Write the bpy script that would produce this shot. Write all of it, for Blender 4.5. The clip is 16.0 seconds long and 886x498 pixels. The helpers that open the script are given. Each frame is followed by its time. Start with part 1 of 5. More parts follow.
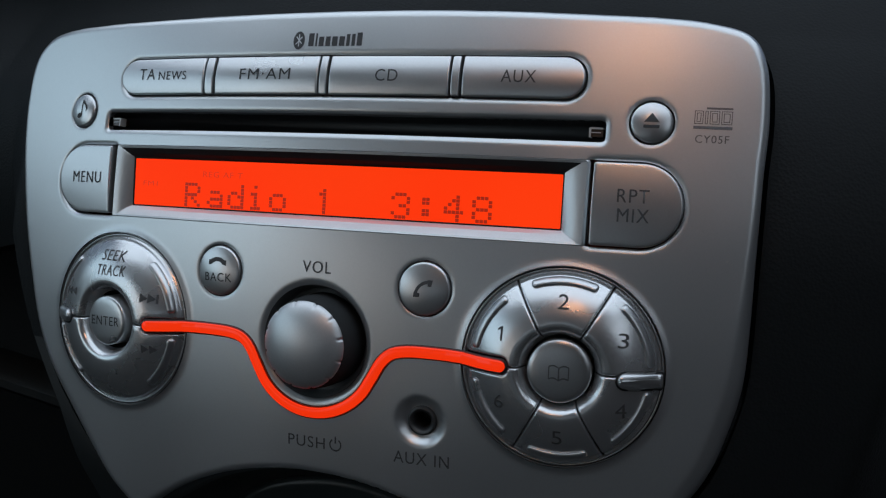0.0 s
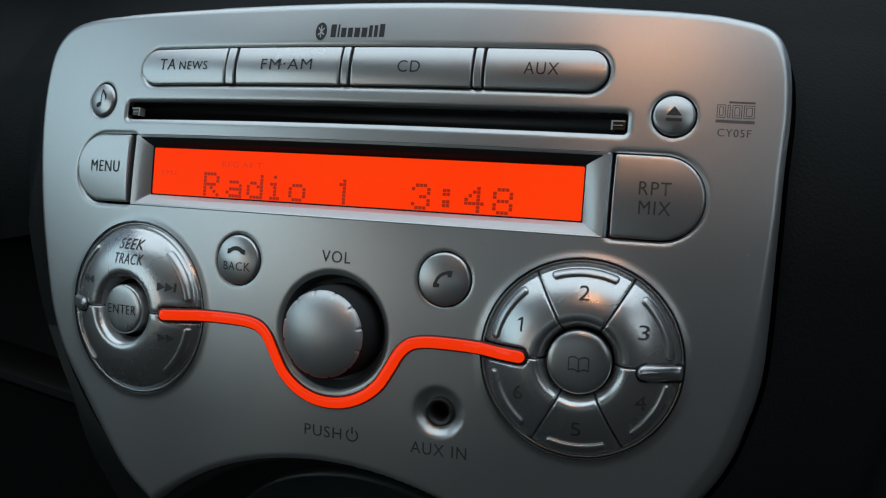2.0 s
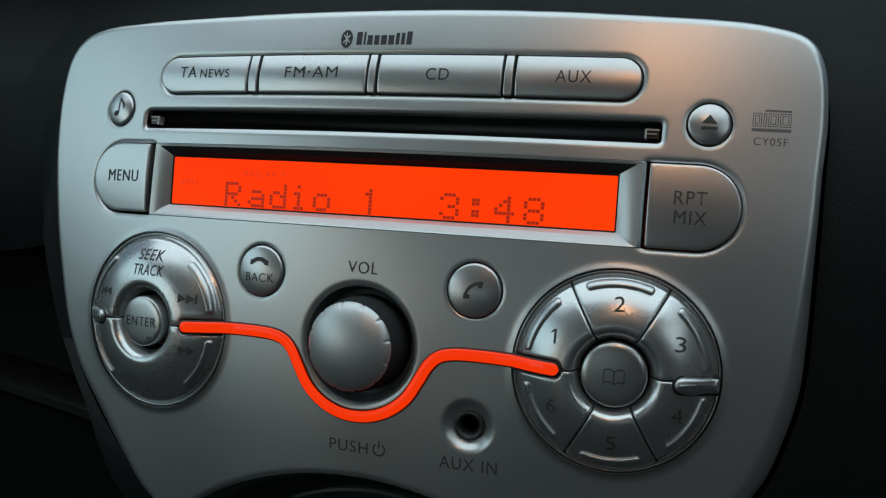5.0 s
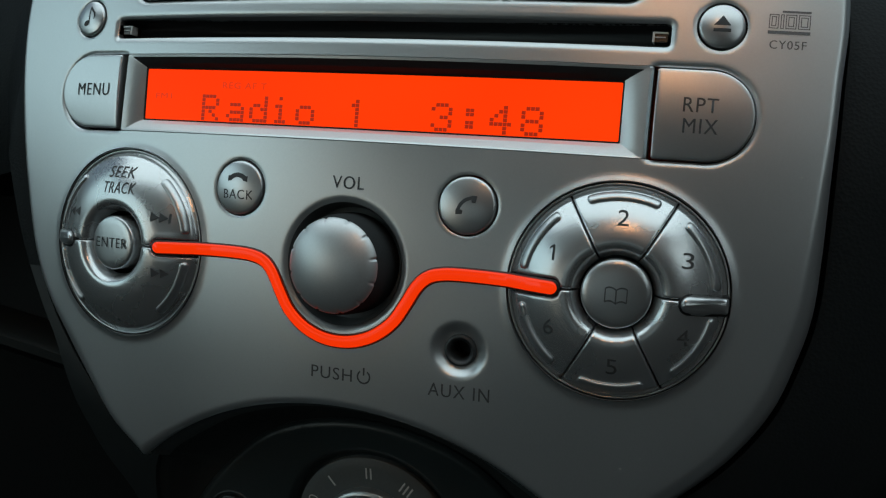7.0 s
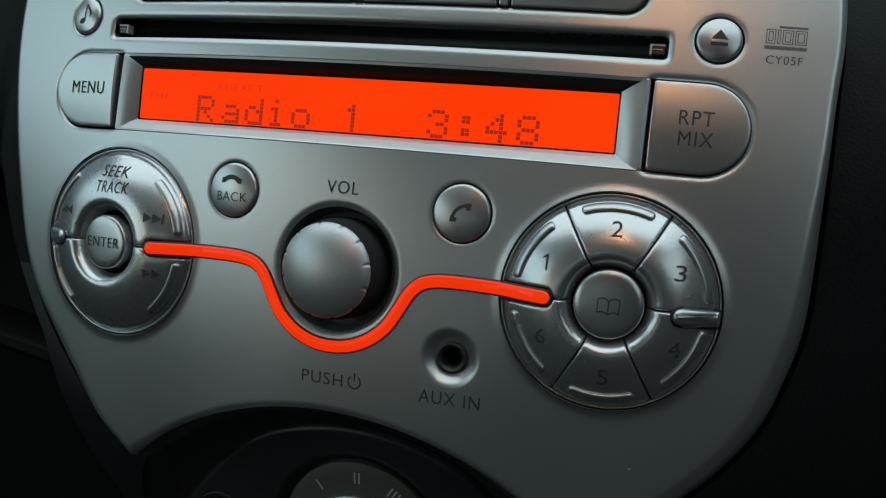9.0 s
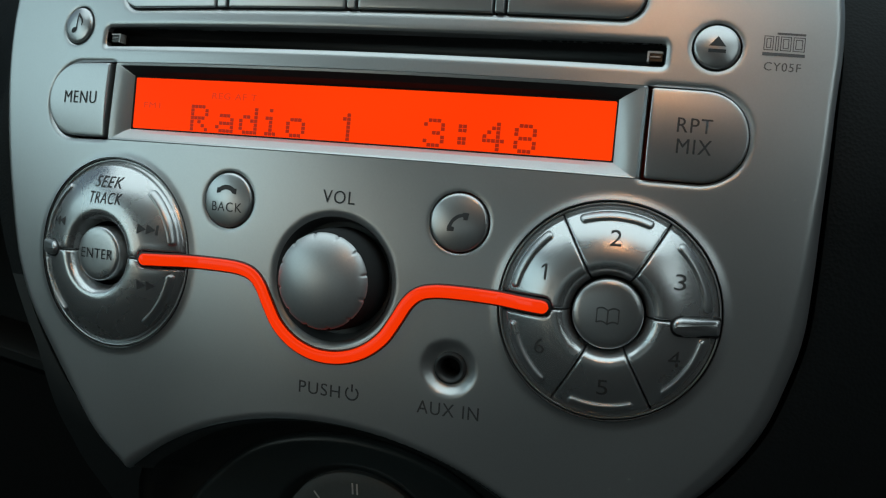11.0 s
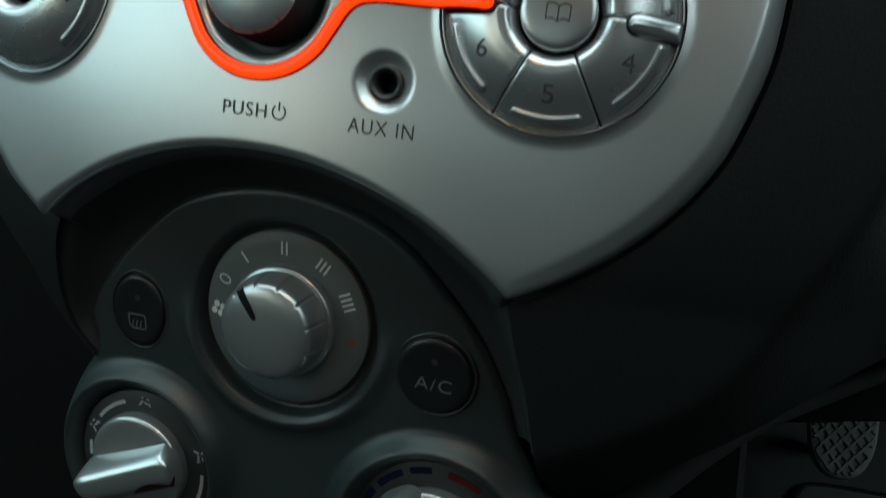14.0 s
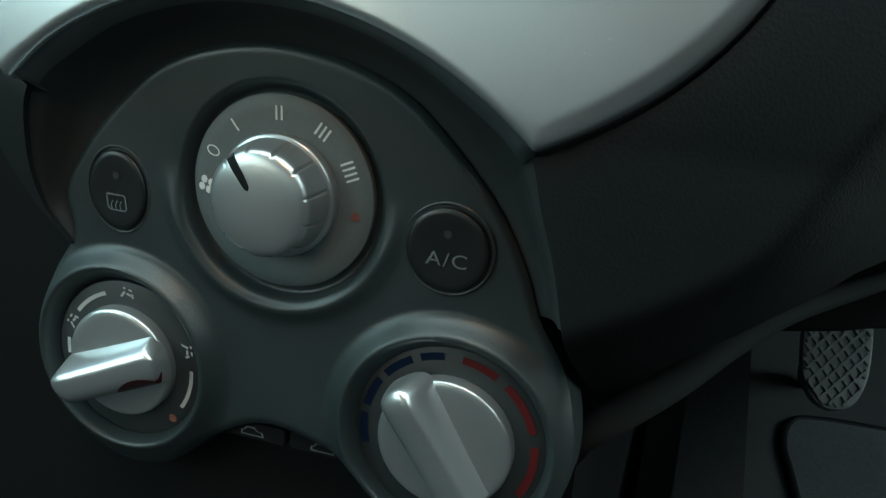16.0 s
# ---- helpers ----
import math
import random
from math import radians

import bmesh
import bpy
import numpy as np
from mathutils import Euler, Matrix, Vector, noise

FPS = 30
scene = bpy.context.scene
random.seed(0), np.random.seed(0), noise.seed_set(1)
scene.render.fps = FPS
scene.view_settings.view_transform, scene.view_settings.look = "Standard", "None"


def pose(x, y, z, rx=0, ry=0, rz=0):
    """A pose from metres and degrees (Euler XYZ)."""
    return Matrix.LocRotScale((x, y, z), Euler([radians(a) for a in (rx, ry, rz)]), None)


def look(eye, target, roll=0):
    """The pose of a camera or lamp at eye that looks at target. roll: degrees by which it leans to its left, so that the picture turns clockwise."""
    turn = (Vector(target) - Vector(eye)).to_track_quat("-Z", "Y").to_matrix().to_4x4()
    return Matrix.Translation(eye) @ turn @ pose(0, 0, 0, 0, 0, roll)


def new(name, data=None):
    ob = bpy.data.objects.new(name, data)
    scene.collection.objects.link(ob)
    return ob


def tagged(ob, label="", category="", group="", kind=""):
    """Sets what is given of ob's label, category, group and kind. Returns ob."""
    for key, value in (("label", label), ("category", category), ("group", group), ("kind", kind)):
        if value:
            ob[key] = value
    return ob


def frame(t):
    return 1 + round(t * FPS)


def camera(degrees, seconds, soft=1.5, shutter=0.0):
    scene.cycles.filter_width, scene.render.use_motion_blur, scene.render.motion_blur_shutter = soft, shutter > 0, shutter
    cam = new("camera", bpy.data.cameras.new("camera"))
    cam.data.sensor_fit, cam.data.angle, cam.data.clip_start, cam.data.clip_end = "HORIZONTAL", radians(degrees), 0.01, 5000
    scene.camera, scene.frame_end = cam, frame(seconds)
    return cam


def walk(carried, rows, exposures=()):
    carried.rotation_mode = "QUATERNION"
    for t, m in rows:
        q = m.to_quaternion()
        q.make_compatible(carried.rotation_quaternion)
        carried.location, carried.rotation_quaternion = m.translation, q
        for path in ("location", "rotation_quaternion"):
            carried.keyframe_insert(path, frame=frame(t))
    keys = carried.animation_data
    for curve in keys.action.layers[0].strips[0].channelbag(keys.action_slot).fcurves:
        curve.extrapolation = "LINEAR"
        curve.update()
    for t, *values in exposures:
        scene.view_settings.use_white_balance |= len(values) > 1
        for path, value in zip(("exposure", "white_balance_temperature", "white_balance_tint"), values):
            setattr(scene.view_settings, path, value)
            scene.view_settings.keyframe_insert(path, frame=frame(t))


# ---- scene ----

# The dash face is drawn in millimetres of its own frame: x to the right, y into the dash, z up along the face.
LEAN_BACK = 20.0
HEIGHT = 0.45
DASH = pose(0, 0, HEIGHT, -LEAN_BACK, 0, 0)
MM = 0.001

# ------------------------------------------------------------------ camera
cam = camera(52.0, 16.0, soft=1.2, shutter=0.5)
ROWS = [
    (0.0, 94.62, -178.53, 11.23, 88.357, -3.397, 19.984),
    (0.5, 94.06, -180.05, 10.52, 88.691, -3.602, 19.965),
    (1.0, 93.60, -180.92, 9.68, 88.632, -3.381, 19.989),
    (1.5, 88.75, -182.60, 6.35, 89.056, -4.235, 19.720),
    (2.0, 90.40, -180.57, 6.97, 88.959, -4.180, 19.812),
    (2.5, 90.56, -180.77, 8.22, 89.192, -4.366, 19.673),
    (3.0, 88.78, -181.48, 7.61, 89.522, -4.000, 19.551),
    (3.5, 85.75, -183.24, 6.91, 89.645, -4.024, 19.443),
    (3.7, 84.48, -182.57, 7.53, 89.367, -3.914, 19.430),
    (5.8, 78.96, -176.12, -0.09, 89.877, -4.758, 18.589),
    (6.0, 78.08, -172.02, -2.63, 89.073, -4.827, 18.429),
    (6.5, 78.29, -169.27, -5.58, 88.141, -4.853, 18.544),
    (7.0, 78.19, -168.27, -7.09, 88.497, -4.776, 18.561),
    (7.5, 78.32, -168.14, -4.10, 88.274, -4.670, 18.725),
    (8.0, 79.01, -173.69, -0.62, 88.576, -5.486, 18.142),
    (8.5, 78.06, -171.75, -3.40, 89.027, -5.647, 18.211),
    (9.0, 77.31, -168.49, -5.70, 88.526, -5.954, 17.931),
    (9.2, 79.54, -167.54, -4.41, 88.470, -5.772, 17.953),
    (11.5, 75.43, -167.33, -4.00, 88.685, -5.649, 17.289),
    (12.0, 78.49, -166.99, -4.04, 89.079, -6.254, 16.766),
    (12.5, 83.11, -167.62, -10.28, 89.270, -6.384, 16.050),
    (13.0, 85.90, -162.15, -22.05, 89.082, -8.057, 16.443),
    (13.5, 87.06, -157.42, -35.08, 88.065, -8.694, 16.846),
    (14.0, 89.06, -148.50, -52.67, 87.641, -8.956, 17.665),
    (14.5, 87.68, -142.11, -62.36, 86.983, -9.478, 17.636),
    (15.0, 85.85, -138.04, -67.38, 86.310, -9.992, 17.474),
    (15.5, 82.45, -136.95, -68.71, 85.623, -9.553, 17.113),
    (16.0, 80.71, -133.65, -71.80, 85.064, -8.543, 16.343),
]
EXPOSURES = [(0.0, -0.02, 6180, 15), (2.0, -0.02, 6350, 9), (3.5, 0.0, 6370, 5), (6.5, 0.07, 6450, 2), (8.0, 0.0, 6470, 2), (9.2, 0.0, 6470, 1), (11.5, 0.05, 6490, 0), (12.0, 0.02, 6480, -1), (12.5, 0.07, 6440, -3), (13.0, 0.22, 6370, -8),
             (13.5, 0.42, 6380, -6), (14.0, 1.02, 6370, -7), (14.5, 1.56, 6310, -8), (15.0, 2.03, 6280, -8), (16.0, 2.14, 6280, -8)]
walk(cam, [(t, DASH @ pose(x * MM, y * MM, z * MM, rx, ry, rz)) for t, x, y, z, rx, ry, rz in ROWS], EXPOSURES)

# ------------------------------------------------------------------ world and light
world = bpy.data.worlds.new("sky")
scene.world = world
world.use_nodes = True
wn = world.node_tree.nodes
sky = wn.new("ShaderNodeTexSky")
sky.sky_type, sky.sun_disc = "NISHITA", False
sky.sun_elevation, sky.sun_rotation = radians(25), radians(200)
wn["Background"].inputs[1].default_value = 0.05
world.node_tree.links.new(sky.outputs[0], wn["Background"].inputs[0])


def cabin_lamp(name, eye, target, width, height, power, colour):
    """An area lamp inside the cabin; most stand in for daylight through a window."""
    data = bpy.data.lights.new(name, "AREA")
    data.shape, data.size, data.size_y, data.energy, data.color = "RECTANGLE", width, height, power, colour
    ob = new(name, data)
    ob.matrix_world = look(eye, target)
    return ob


cabin_lamp("windscreen_daylight", (0, 0.03, 0.945), (0, -0.08, 0.45), 1.2, 0.75, 4.35, (0.80, 0.93, 1.0))
cabin_lamp("passenger_window_daylight", (-0.68, -0.42, 0.73), (0, -0.2, 0.58), 0.8, 0.40, 0.98, (0.69, 0.935, 0.965))
cabin_lamp("rear_window_daylight", (-0.10, -1.80, 0.94), (-0.10, 0, 0.85), 0.8, 0.2, 0.22, (0.80, 0.95, 1.0))
cabin_lamp("driver_window_daylight", (0.69, -0.36, 0.85), (0, -0.14, 0.52), 0.46, 0.28, 0.40, (0.84, 0.95, 1.0))
# fill lamp added to brighten the footwell and pedal; no opening stands here
cabin_lamp("footwell_fill", (0.70, 0.42, 0.33), (0.2, 0.50, 0.07), 0.4, 0.3, 0.75, (0.86, 0.95, 1.0))
cabin_lamp("courtesy_lamp", (0.16, -0.42, 1.0), (0.05, 0, 0.45), 0.09, 0.06, 0.215, (1.0, 0.42, 0.16))


# ------------------------------------------------------------------ materials
def material(name):
    m = bpy.data.materials.new(name)
    m.use_nodes = True
    nt = m.node_tree
    return m, nt, nt.nodes["Principled BSDF"]


def surface(name, colour, rough, metal=0.0, grain=900.0, bump=0.05, vary=0.12, rough_vary=0.08, large=14.0, bump_type="noise", spec=0.5):
    """A surface with grain and slow variation at real size, in metres of the thing's own frame."""
    m, nt, bsdf = material(name)
    n, link = nt.nodes, nt.links.new
    tc = n.new("ShaderNodeTexCoord")
    fine = n.new("ShaderNodeTexNoise")
    fine.inputs["Scale"].default_value, fine.inputs["Detail"].default_value = grain, 3
    slow = n.new("ShaderNodeTexNoise")
    slow.inputs["Scale"].default_value, slow.inputs["Detail"].default_value = large, 4
    for t in (fine, slow):
        link(tc.outputs["Object"], t.inputs["Vector"])
    mixed = n.new("ShaderNodeMix")
    mixed.data_type = "FLOAT"
    mixed.inputs[0].default_value = 0.5
    link(fine.outputs[0], mixed.inputs[2])
    link(slow.outputs[0], mixed.inputs[3])
    ramp = n.new("ShaderNodeMapRange")
    ramp.inputs[1].default_value, ramp.inputs[2].default_value = 0.3, 0.7
    ramp.inputs[3].default_value, ramp.inputs[4].default_value = 1 - vary, 1 + vary
    link(mixed.outputs[0], ramp.inputs[0])
    tint = n.new("ShaderNodeVectorMath")
    tint.operation = "SCALE"
    tint.inputs[0].default_value = colour
    link(ramp.outputs[0], tint.inputs[3])
    link(tint.outputs[0], bsdf.inputs["Base Color"])
    rr = n.new("ShaderNodeMapRange")
    rr.inputs[1].default_value, rr.inputs[2].default_value = 0.3, 0.7
    rr.inputs[3].default_value, rr.inputs[4].default_value = rough - rough_vary, rough + rough_vary
    link(slow.outputs[0], rr.inputs[0])
    link(rr.outputs[0], bsdf.inputs["Roughness"])
    bsdf.inputs["Metallic"].default_value = metal
    bsdf.inputs["Specular IOR Level"].default_value = spec
    if bump:
        bp = n.new("ShaderNodeBump")
        bp.inputs["Strength"].default_value, bp.inputs["Distance"].default_value = bump, 0.0004
        if bump_type == "leather":
            vor = n.new("ShaderNodeTexVoronoi")
            vor.inputs["Scale"].default_value = grain
            link(tc.outputs["Object"], vor.inputs["Vector"])
            link(vor.outputs["Distance"], bp.inputs["Height"])
        else:
            link(fine.outputs[0], bp.inputs["Height"])
        link(bp.outputs[0], bsdf.inputs["Normal"])
    return m


def glowing(name, colour, strength, rough=0.25):
    m, nt, bsdf = material(name)
    bsdf.inputs["Base Color"].default_value = (0.04, 0.004, 0.002, 1)
    bsdf.inputs["Roughness"].default_value = rough
    bsdf.inputs["Specular IOR Level"].default_value = 0.2
    bsdf.inputs["Emission Color"].default_value = (*colour, 1)
    bsdf.inputs["Emission Strength"].default_value = strength
    return m


SILVER = surface("satin_silver_paint", (0.52, 0.535, 0.545), 0.34, 0.86, grain=2600, bump=0.018, vary=0.04, rough_vary=0.03, large=30)
BUTTON = surface("satin_silver_button", (0.52, 0.53, 0.54), 0.295, 0.9, grain=2600, bump=0.018, vary=0.05, rough_vary=0.03, large=60)
CAP = surface("satin_silver_cap", (0.51, 0.525, 0.535), 0.40, 0.78, grain=2200, bump=0.04, vary=0.06, rough_vary=0.03, large=60)
SIDE_LINING = surface("dark_grey_door_lining", (0.03, 0.03, 0.03), 0.85, 0, grain=600, bump=0.2)
LINING = surface("pale_grey_roof_lining", (0.37, 0.37, 0.36), 0.9, 0, grain=600, bump=0.2)
GRIP = surface("bright_silver_grip", (0.58, 0.60, 0.605), 0.31, 0.88, grain=2600, bump=0.04, vary=0.05, rough_vary=0.03, large=60)
KEY = surface("smooth_silver_dial_key", (0.57, 0.58, 0.59), 0.27, 0.86, grain=2600, bump=0.004, vary=0.03, rough_vary=0.02, large=60)
KNOB = surface("satin_silver_knob", (0.47, 0.485, 0.49), 0.32, 0.86, grain=2600, bump=0.04, vary=0.05, rough_vary=0.03, large=60)
INK = surface("dark_grey_print", (0.060, 0.061, 0.063), 0.7, 0, grain=3000, bump=0, vary=0.1, spec=0.12)
LEDGE_LIT = surface("lit_ledge_silver", (0.62, 0.63, 0.64), 0.45, 0.3, grain=2600, bump=0.02, vary=0.05, rough_vary=0.03, large=60)
SHADOW = surface("matt_black_and_shade", (0.0035, 0.004, 0.0042), 0.6, 0, grain=1500, bump=0.05, spec=0.12)
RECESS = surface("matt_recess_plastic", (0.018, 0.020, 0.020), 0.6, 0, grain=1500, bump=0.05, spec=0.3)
LCD_SHADE = surface("display_shade_grey", (0.016, 0.018, 0.019), 0.8, 0, grain=1500, bump=0.05, spec=0.1)
POD_LIT = surface("lit_pod_grey", (0.008, 0.010, 0.0105), 0.5, 0, grain=1500, bump=0.06, spec=0.35)
LIP = surface("charcoal_lip_plastic", (0.034, 0.040, 0.041), 0.5, 0, grain=1500, bump=0.05)
HOLLOW = surface("mid_grey_plastic", (0.10, 0.104, 0.106), 0.5, 0, grain=1500, bump=0.04)
GLOSS = surface("smooth_black_plastic", (0.006, 0.007, 0.0075), 0.33, 0, grain=1500, bump=0.02, rough_vary=0.04)
PADDED = surface("soft_charcoal_padding", (0.021, 0.0235, 0.023), 0.85, 0, grain=900, bump=0.2, spec=0.1)
SIDE = surface("dark_silver_knob_side", (0.03, 0.032, 0.033), 0.8, 0.0, grain=2600, bump=0.03, spec=0.0)
BADGE = surface("mid_grey_print", (0.12, 0.12, 0.124), 0.55, 0.3, grain=3000, bump=0, vary=0.2)
BLACK = surface("black_plastic", (0.012, 0.012, 0.013), 0.5, 0, grain=1500, bump=0.05)
PIT = surface("dark_grey_smooth_plastic", (0.018, 0.019, 0.02), 0.42, 0, grain=1500, bump=0.04)
GRAINED = surface("grained_charcoal_plastic", (0.0061, 0.0073, 0.0078), 0.57, 0, grain=1500, bump=0.19, vary=0.1, bump_type="leather", spec=0.09)
CLIMATE = surface("matt_charcoal_plastic", (0.0185, 0.0247, 0.0256), 0.39, 0, grain=1800, bump=0.12, vary=0.1, large=40)
DISC = surface("grey_dial_plastic", (0.078, 0.090, 0.092), 0.5, 0, grain=1800, bump=0.06)
DIAL_DARK = surface("charcoal_dial_plastic", (0.018, 0.0225, 0.0235), 0.46, 0, grain=1800, bump=0.06)
WHITE = surface("white_print", (0.55, 0.56, 0.55), 0.6, 0, grain=3000, bump=0)
FAINT = surface("pale_grey_print", (0.075, 0.086, 0.087), 0.6, 0, grain=3000, bump=0)
RED = surface("red_print", (0.07, 0.005, 0.007), 0.6, 0, grain=3000, bump=0, spec=0.2)
BLUE = surface("blue_print", (0.004, 0.009, 0.026), 0.6, 0, grain=3000, bump=0, spec=0.06)
DARK_RED = surface("dark_red_plastic", (0.030, 0.003, 0.005), 0.3, 0, grain=3000, bump=0)
AMBER = surface("amber_print", (0.14, 0.045, 0.03), 0.6, 0, grain=3000, bump=0)
EDGE_GLINT = surface("pale_glint_paint", (0.42, 0.41, 0.40), 0.25, 0, grain=2000, bump=0)
GUIDE = surface("dark_brown_plastic", (0.032, 0.022, 0.016), 0.25, 0, grain=2000, bump=0)
RUBBER = surface("black_rubber", (0.056, 0.063, 0.063), 0.33, 0, grain=500, bump=0.2)
MAT = surface("charcoal_mat_pile", (0.034, 0.039, 0.041), 0.95, 0, grain=420, bump=0.9, vary=0.35)
CARPET = surface("black_carpet", (0.016, 0.0185, 0.0195), 0.95, 0, grain=420, bump=0.9, vary=0.35)
FELT = surface("black_felt_lining", (0.011, 0.0125, 0.013), 0.95, 0, grain=420, bump=0.7, vary=0.3, spec=0.1)
# dimmer white for the air dial marks
DIM = surface("dim_white_print", (0.30, 0.31, 0.305), 0.6, 0, grain=3000, bump=0, vary=0.25)
DOOR = surface("dark_teal_grey_door_lining", (0.045, 0.062, 0.064), 0.8, 0, grain=300, bump=0.2)
CABIN = surface("grey_cabin_lining", (0.076, 0.116, 0.116), 0.8, 0, grain=300, bump=0.2)
LCD = glowing("orange_display_backlight", (1.0, 0.048, 0.002), 1.0, 0.3)
# the backlight is a little uneven
lcd_nodes, lcd_link = LCD.node_tree.nodes, LCD.node_tree.links.new
lcd_place, lcd_slow, lcd_mix = lcd_nodes.new("ShaderNodeTexCoord"), lcd_nodes.new("ShaderNodeTexNoise"), lcd_nodes.new("ShaderNodeMix")
lcd_slow.inputs["Scale"].default_value, lcd_slow.inputs["Detail"].default_value = 22, 1
lcd_mix.data_type = "RGBA"
lcd_mix.inputs[6].default_value, lcd_mix.inputs[7].default_value = (1.0, 0.030, 0.001, 1), (1.0, 0.056, 0.003, 1)
lcd_link(lcd_place.outputs["Object"], lcd_slow.inputs["Vector"])
lcd_link(lcd_slow.outputs[0], lcd_mix.inputs[0])
lcd_link(lcd_mix.outputs[2], lcd_nodes["Principled BSDF"].inputs["Emission Color"])
STRIP = glowing("orange_light_strip", (1.0, 0.037, 0.002), 0.85, 0.22)
STRIP_FLANK = glowing("deep_orange_strip_flank", (0.62, 0.022, 0.001), 0.14, 0.3)
STRIP.node_tree.nodes["Principled BSDF"].inputs["Specular IOR Level"].default_value = 0.25
LCD.node_tree.nodes["Principled BSDF"].inputs["Specular IOR Level"].default_value = 0.02
LCD_INK = glowing("dark_liquid_crystal", (0.31, 0.015, 0.003), 1.0, 0.4)
LCD_FAINT = glowing("faint_liquid_crystal", (0.66, 0.026, 0.002), 1.0, 0.4)


# ------------------------------------------------------------------ mesh helpers
def mesh_object(name, verts, faces, mat, parent=None, label="", smooth=True, sharp=35.0):
    """One mesh object from vertices in millimetres of the dash frame."""
    me = bpy.data.meshes.new(name)
    v = np.asarray(verts, float).reshape(-1, 3) * MM
    me.from_pydata(v.tolist(), [], [list(map(int, f)) for f in faces])
    me.update()
    if smooth:
        me.shade_smooth()
        if sharp:
            me.set_sharp_from_angle(angle=radians(sharp))
    me.materials.append(mat)
    ob = new(name, me)
    if parent is not None:
        ob.parent = parent
    else:
        ob.matrix_world = DASH
    if label:
        tagged(ob, label=label)
    return ob


def thing(name, label, category, group=""):
    ob = new(name)
    ob.empty_display_size = 0.01
    ob.matrix_world = DASH
    return tagged(ob, label=label, category=category, group=group)


def loft(rings, cap_first=False, cap_last=False):
    """Quads between rings of equally many points; the rings are closed."""
    n = len(rings[0])
    verts = np.concatenate([np.asarray(r, float) for r in rings])
    faces = []
    for k in range(len(rings) - 1):
        for i in range(n):
            j = (i + 1) % n
            faces.append((k * n + i, k * n + j, (k + 1) * n + j, (k + 1) * n + i))
    if cap_first:
        faces.append(tuple(range(n - 1, -1, -1)))
    if cap_last:
        b = (len(rings) - 1) * n
        faces.append(tuple(b + i for i in range(n)))
    return verts, faces


def rounded(x0, x1, z0, z1, rbl, rbr, rtr, rtl, n=12, edge=0):
    """A rounded rectangle, counter-clockwise as seen from the front, every corner with its radius."""
    pts = []
    for cx, cz, r, a in ((x0 + rbl, z0 + rbl, rbl, 180), (x1 - rbr, z0 + rbr, rbr, 270), (x1 - rtr, z1 - rtr, rtr, 0), (x0 + rtl, z1 - rtl, rtl, 90)):
        for k in range(n + 1):
            t = radians(a + 90 * k / n)
            pts.append((cx + r * math.cos(t), cz + r * math.sin(t)))
    if edge:
        out = []
        for i, p in enumerate(pts):
            q = pts[(i + 1) % len(pts)]
            out.append(p)
            if i % (n + 1) == n:
                out += [(p[0] + (q[0] - p[0]) * k / (edge + 1), p[1] + (q[1] - p[1]) * k / (edge + 1)) for k in range(1, edge + 1)]
        pts = out
    return np.array(pts)


def circle(cx, cz, r, n=64):
    t = np.linspace(0, 2 * np.pi, n, endpoint=False)
    return np.stack([cx + r * np.cos(t), cz + r * np.sin(t)], 1)


def inset(outline, d):
    a, b = np.roll(outline, 1, 0), np.roll(outline, -1, 0)
    t = b - a
    t /= np.linalg.norm(t, axis=1, keepdims=True) + 1e-9
    return outline + d * np.stack([-t[:, 1], t[:, 0]], 1)


def spline(points, n=10, closed=False):
    """A smooth curve through the points."""
    p = np.asarray(points, float)
    out = []
    m = len(p)
    for i in range(m if closed else m - 1):
        if closed:
            p0, p1, p2, p3 = p[i - 1], p[i], p[(i + 1) % m], p[(i + 2) % m]
        else:
            p1, p2 = p[i], p[i + 1]
            p0, p3 = p[i - 1] if i else 2 * p1 - p2, p[i + 2] if i + 2 < m else 2 * p2 - p1
        for k in range(n):
            t = k / n
            out.append(0.5 * (2 * p1 + (p2 - p0) * t + (2 * p0 - 5 * p1 + 4 * p2 - p3) * t * t + (3 * p1 - p0 - 3 * p2 + p3) * t ** 3))
    if not closed:
        out.append(p[-1])
    return np.array(out)


def resample(line, count, closed=False):
    q = np.vstack([line, line[:1]]) if closed else np.asarray(line)
    s = np.r_[0, np.cumsum(np.linalg.norm(np.diff(q, axis=0), axis=1))]
    want = np.linspace(0, s[-1], count, endpoint=not closed)
    return np.stack([np.interp(want, s, q[:, k]) for k in range(q.shape[1])], 1)


def polygon_distance(px, pz, poly):
    """Signed distance to a closed outline, negative inside."""
    a, b = poly, np.roll(poly, -1, 0)
    best = np.full(px.shape, 1e9)
    odd = np.zeros(px.shape, bool)
    for (ax, az), (bx, bz) in zip(a, b):
        ex, ez = bx - ax, bz - az
        wx, wz = px - ax, pz - az
        t = np.clip((wx * ex + wz * ez) / (ex * ex + ez * ez + 1e-12), 0, 1)
        best = np.minimum(best, (wx - t * ex) ** 2 + (wz - t * ez) ** 2)
        c = ((az > pz) != (bz > pz)) & (px < ex * (pz - az) / (ez + 1e-12 * (ez == 0)) + ax)
        odd ^= c
    return np.where(odd, -1, 1) * np.sqrt(best)


def box_distance(px, pz, cx, cz, hx, hz, r):
    qx, qz = np.abs(px - cx) - hx + r, np.abs(pz - cz) - hz + r
    return np.hypot(np.maximum(qx, 0), np.maximum(qz, 0)) + np.minimum(np.maximum(qx, qz), 0) - r


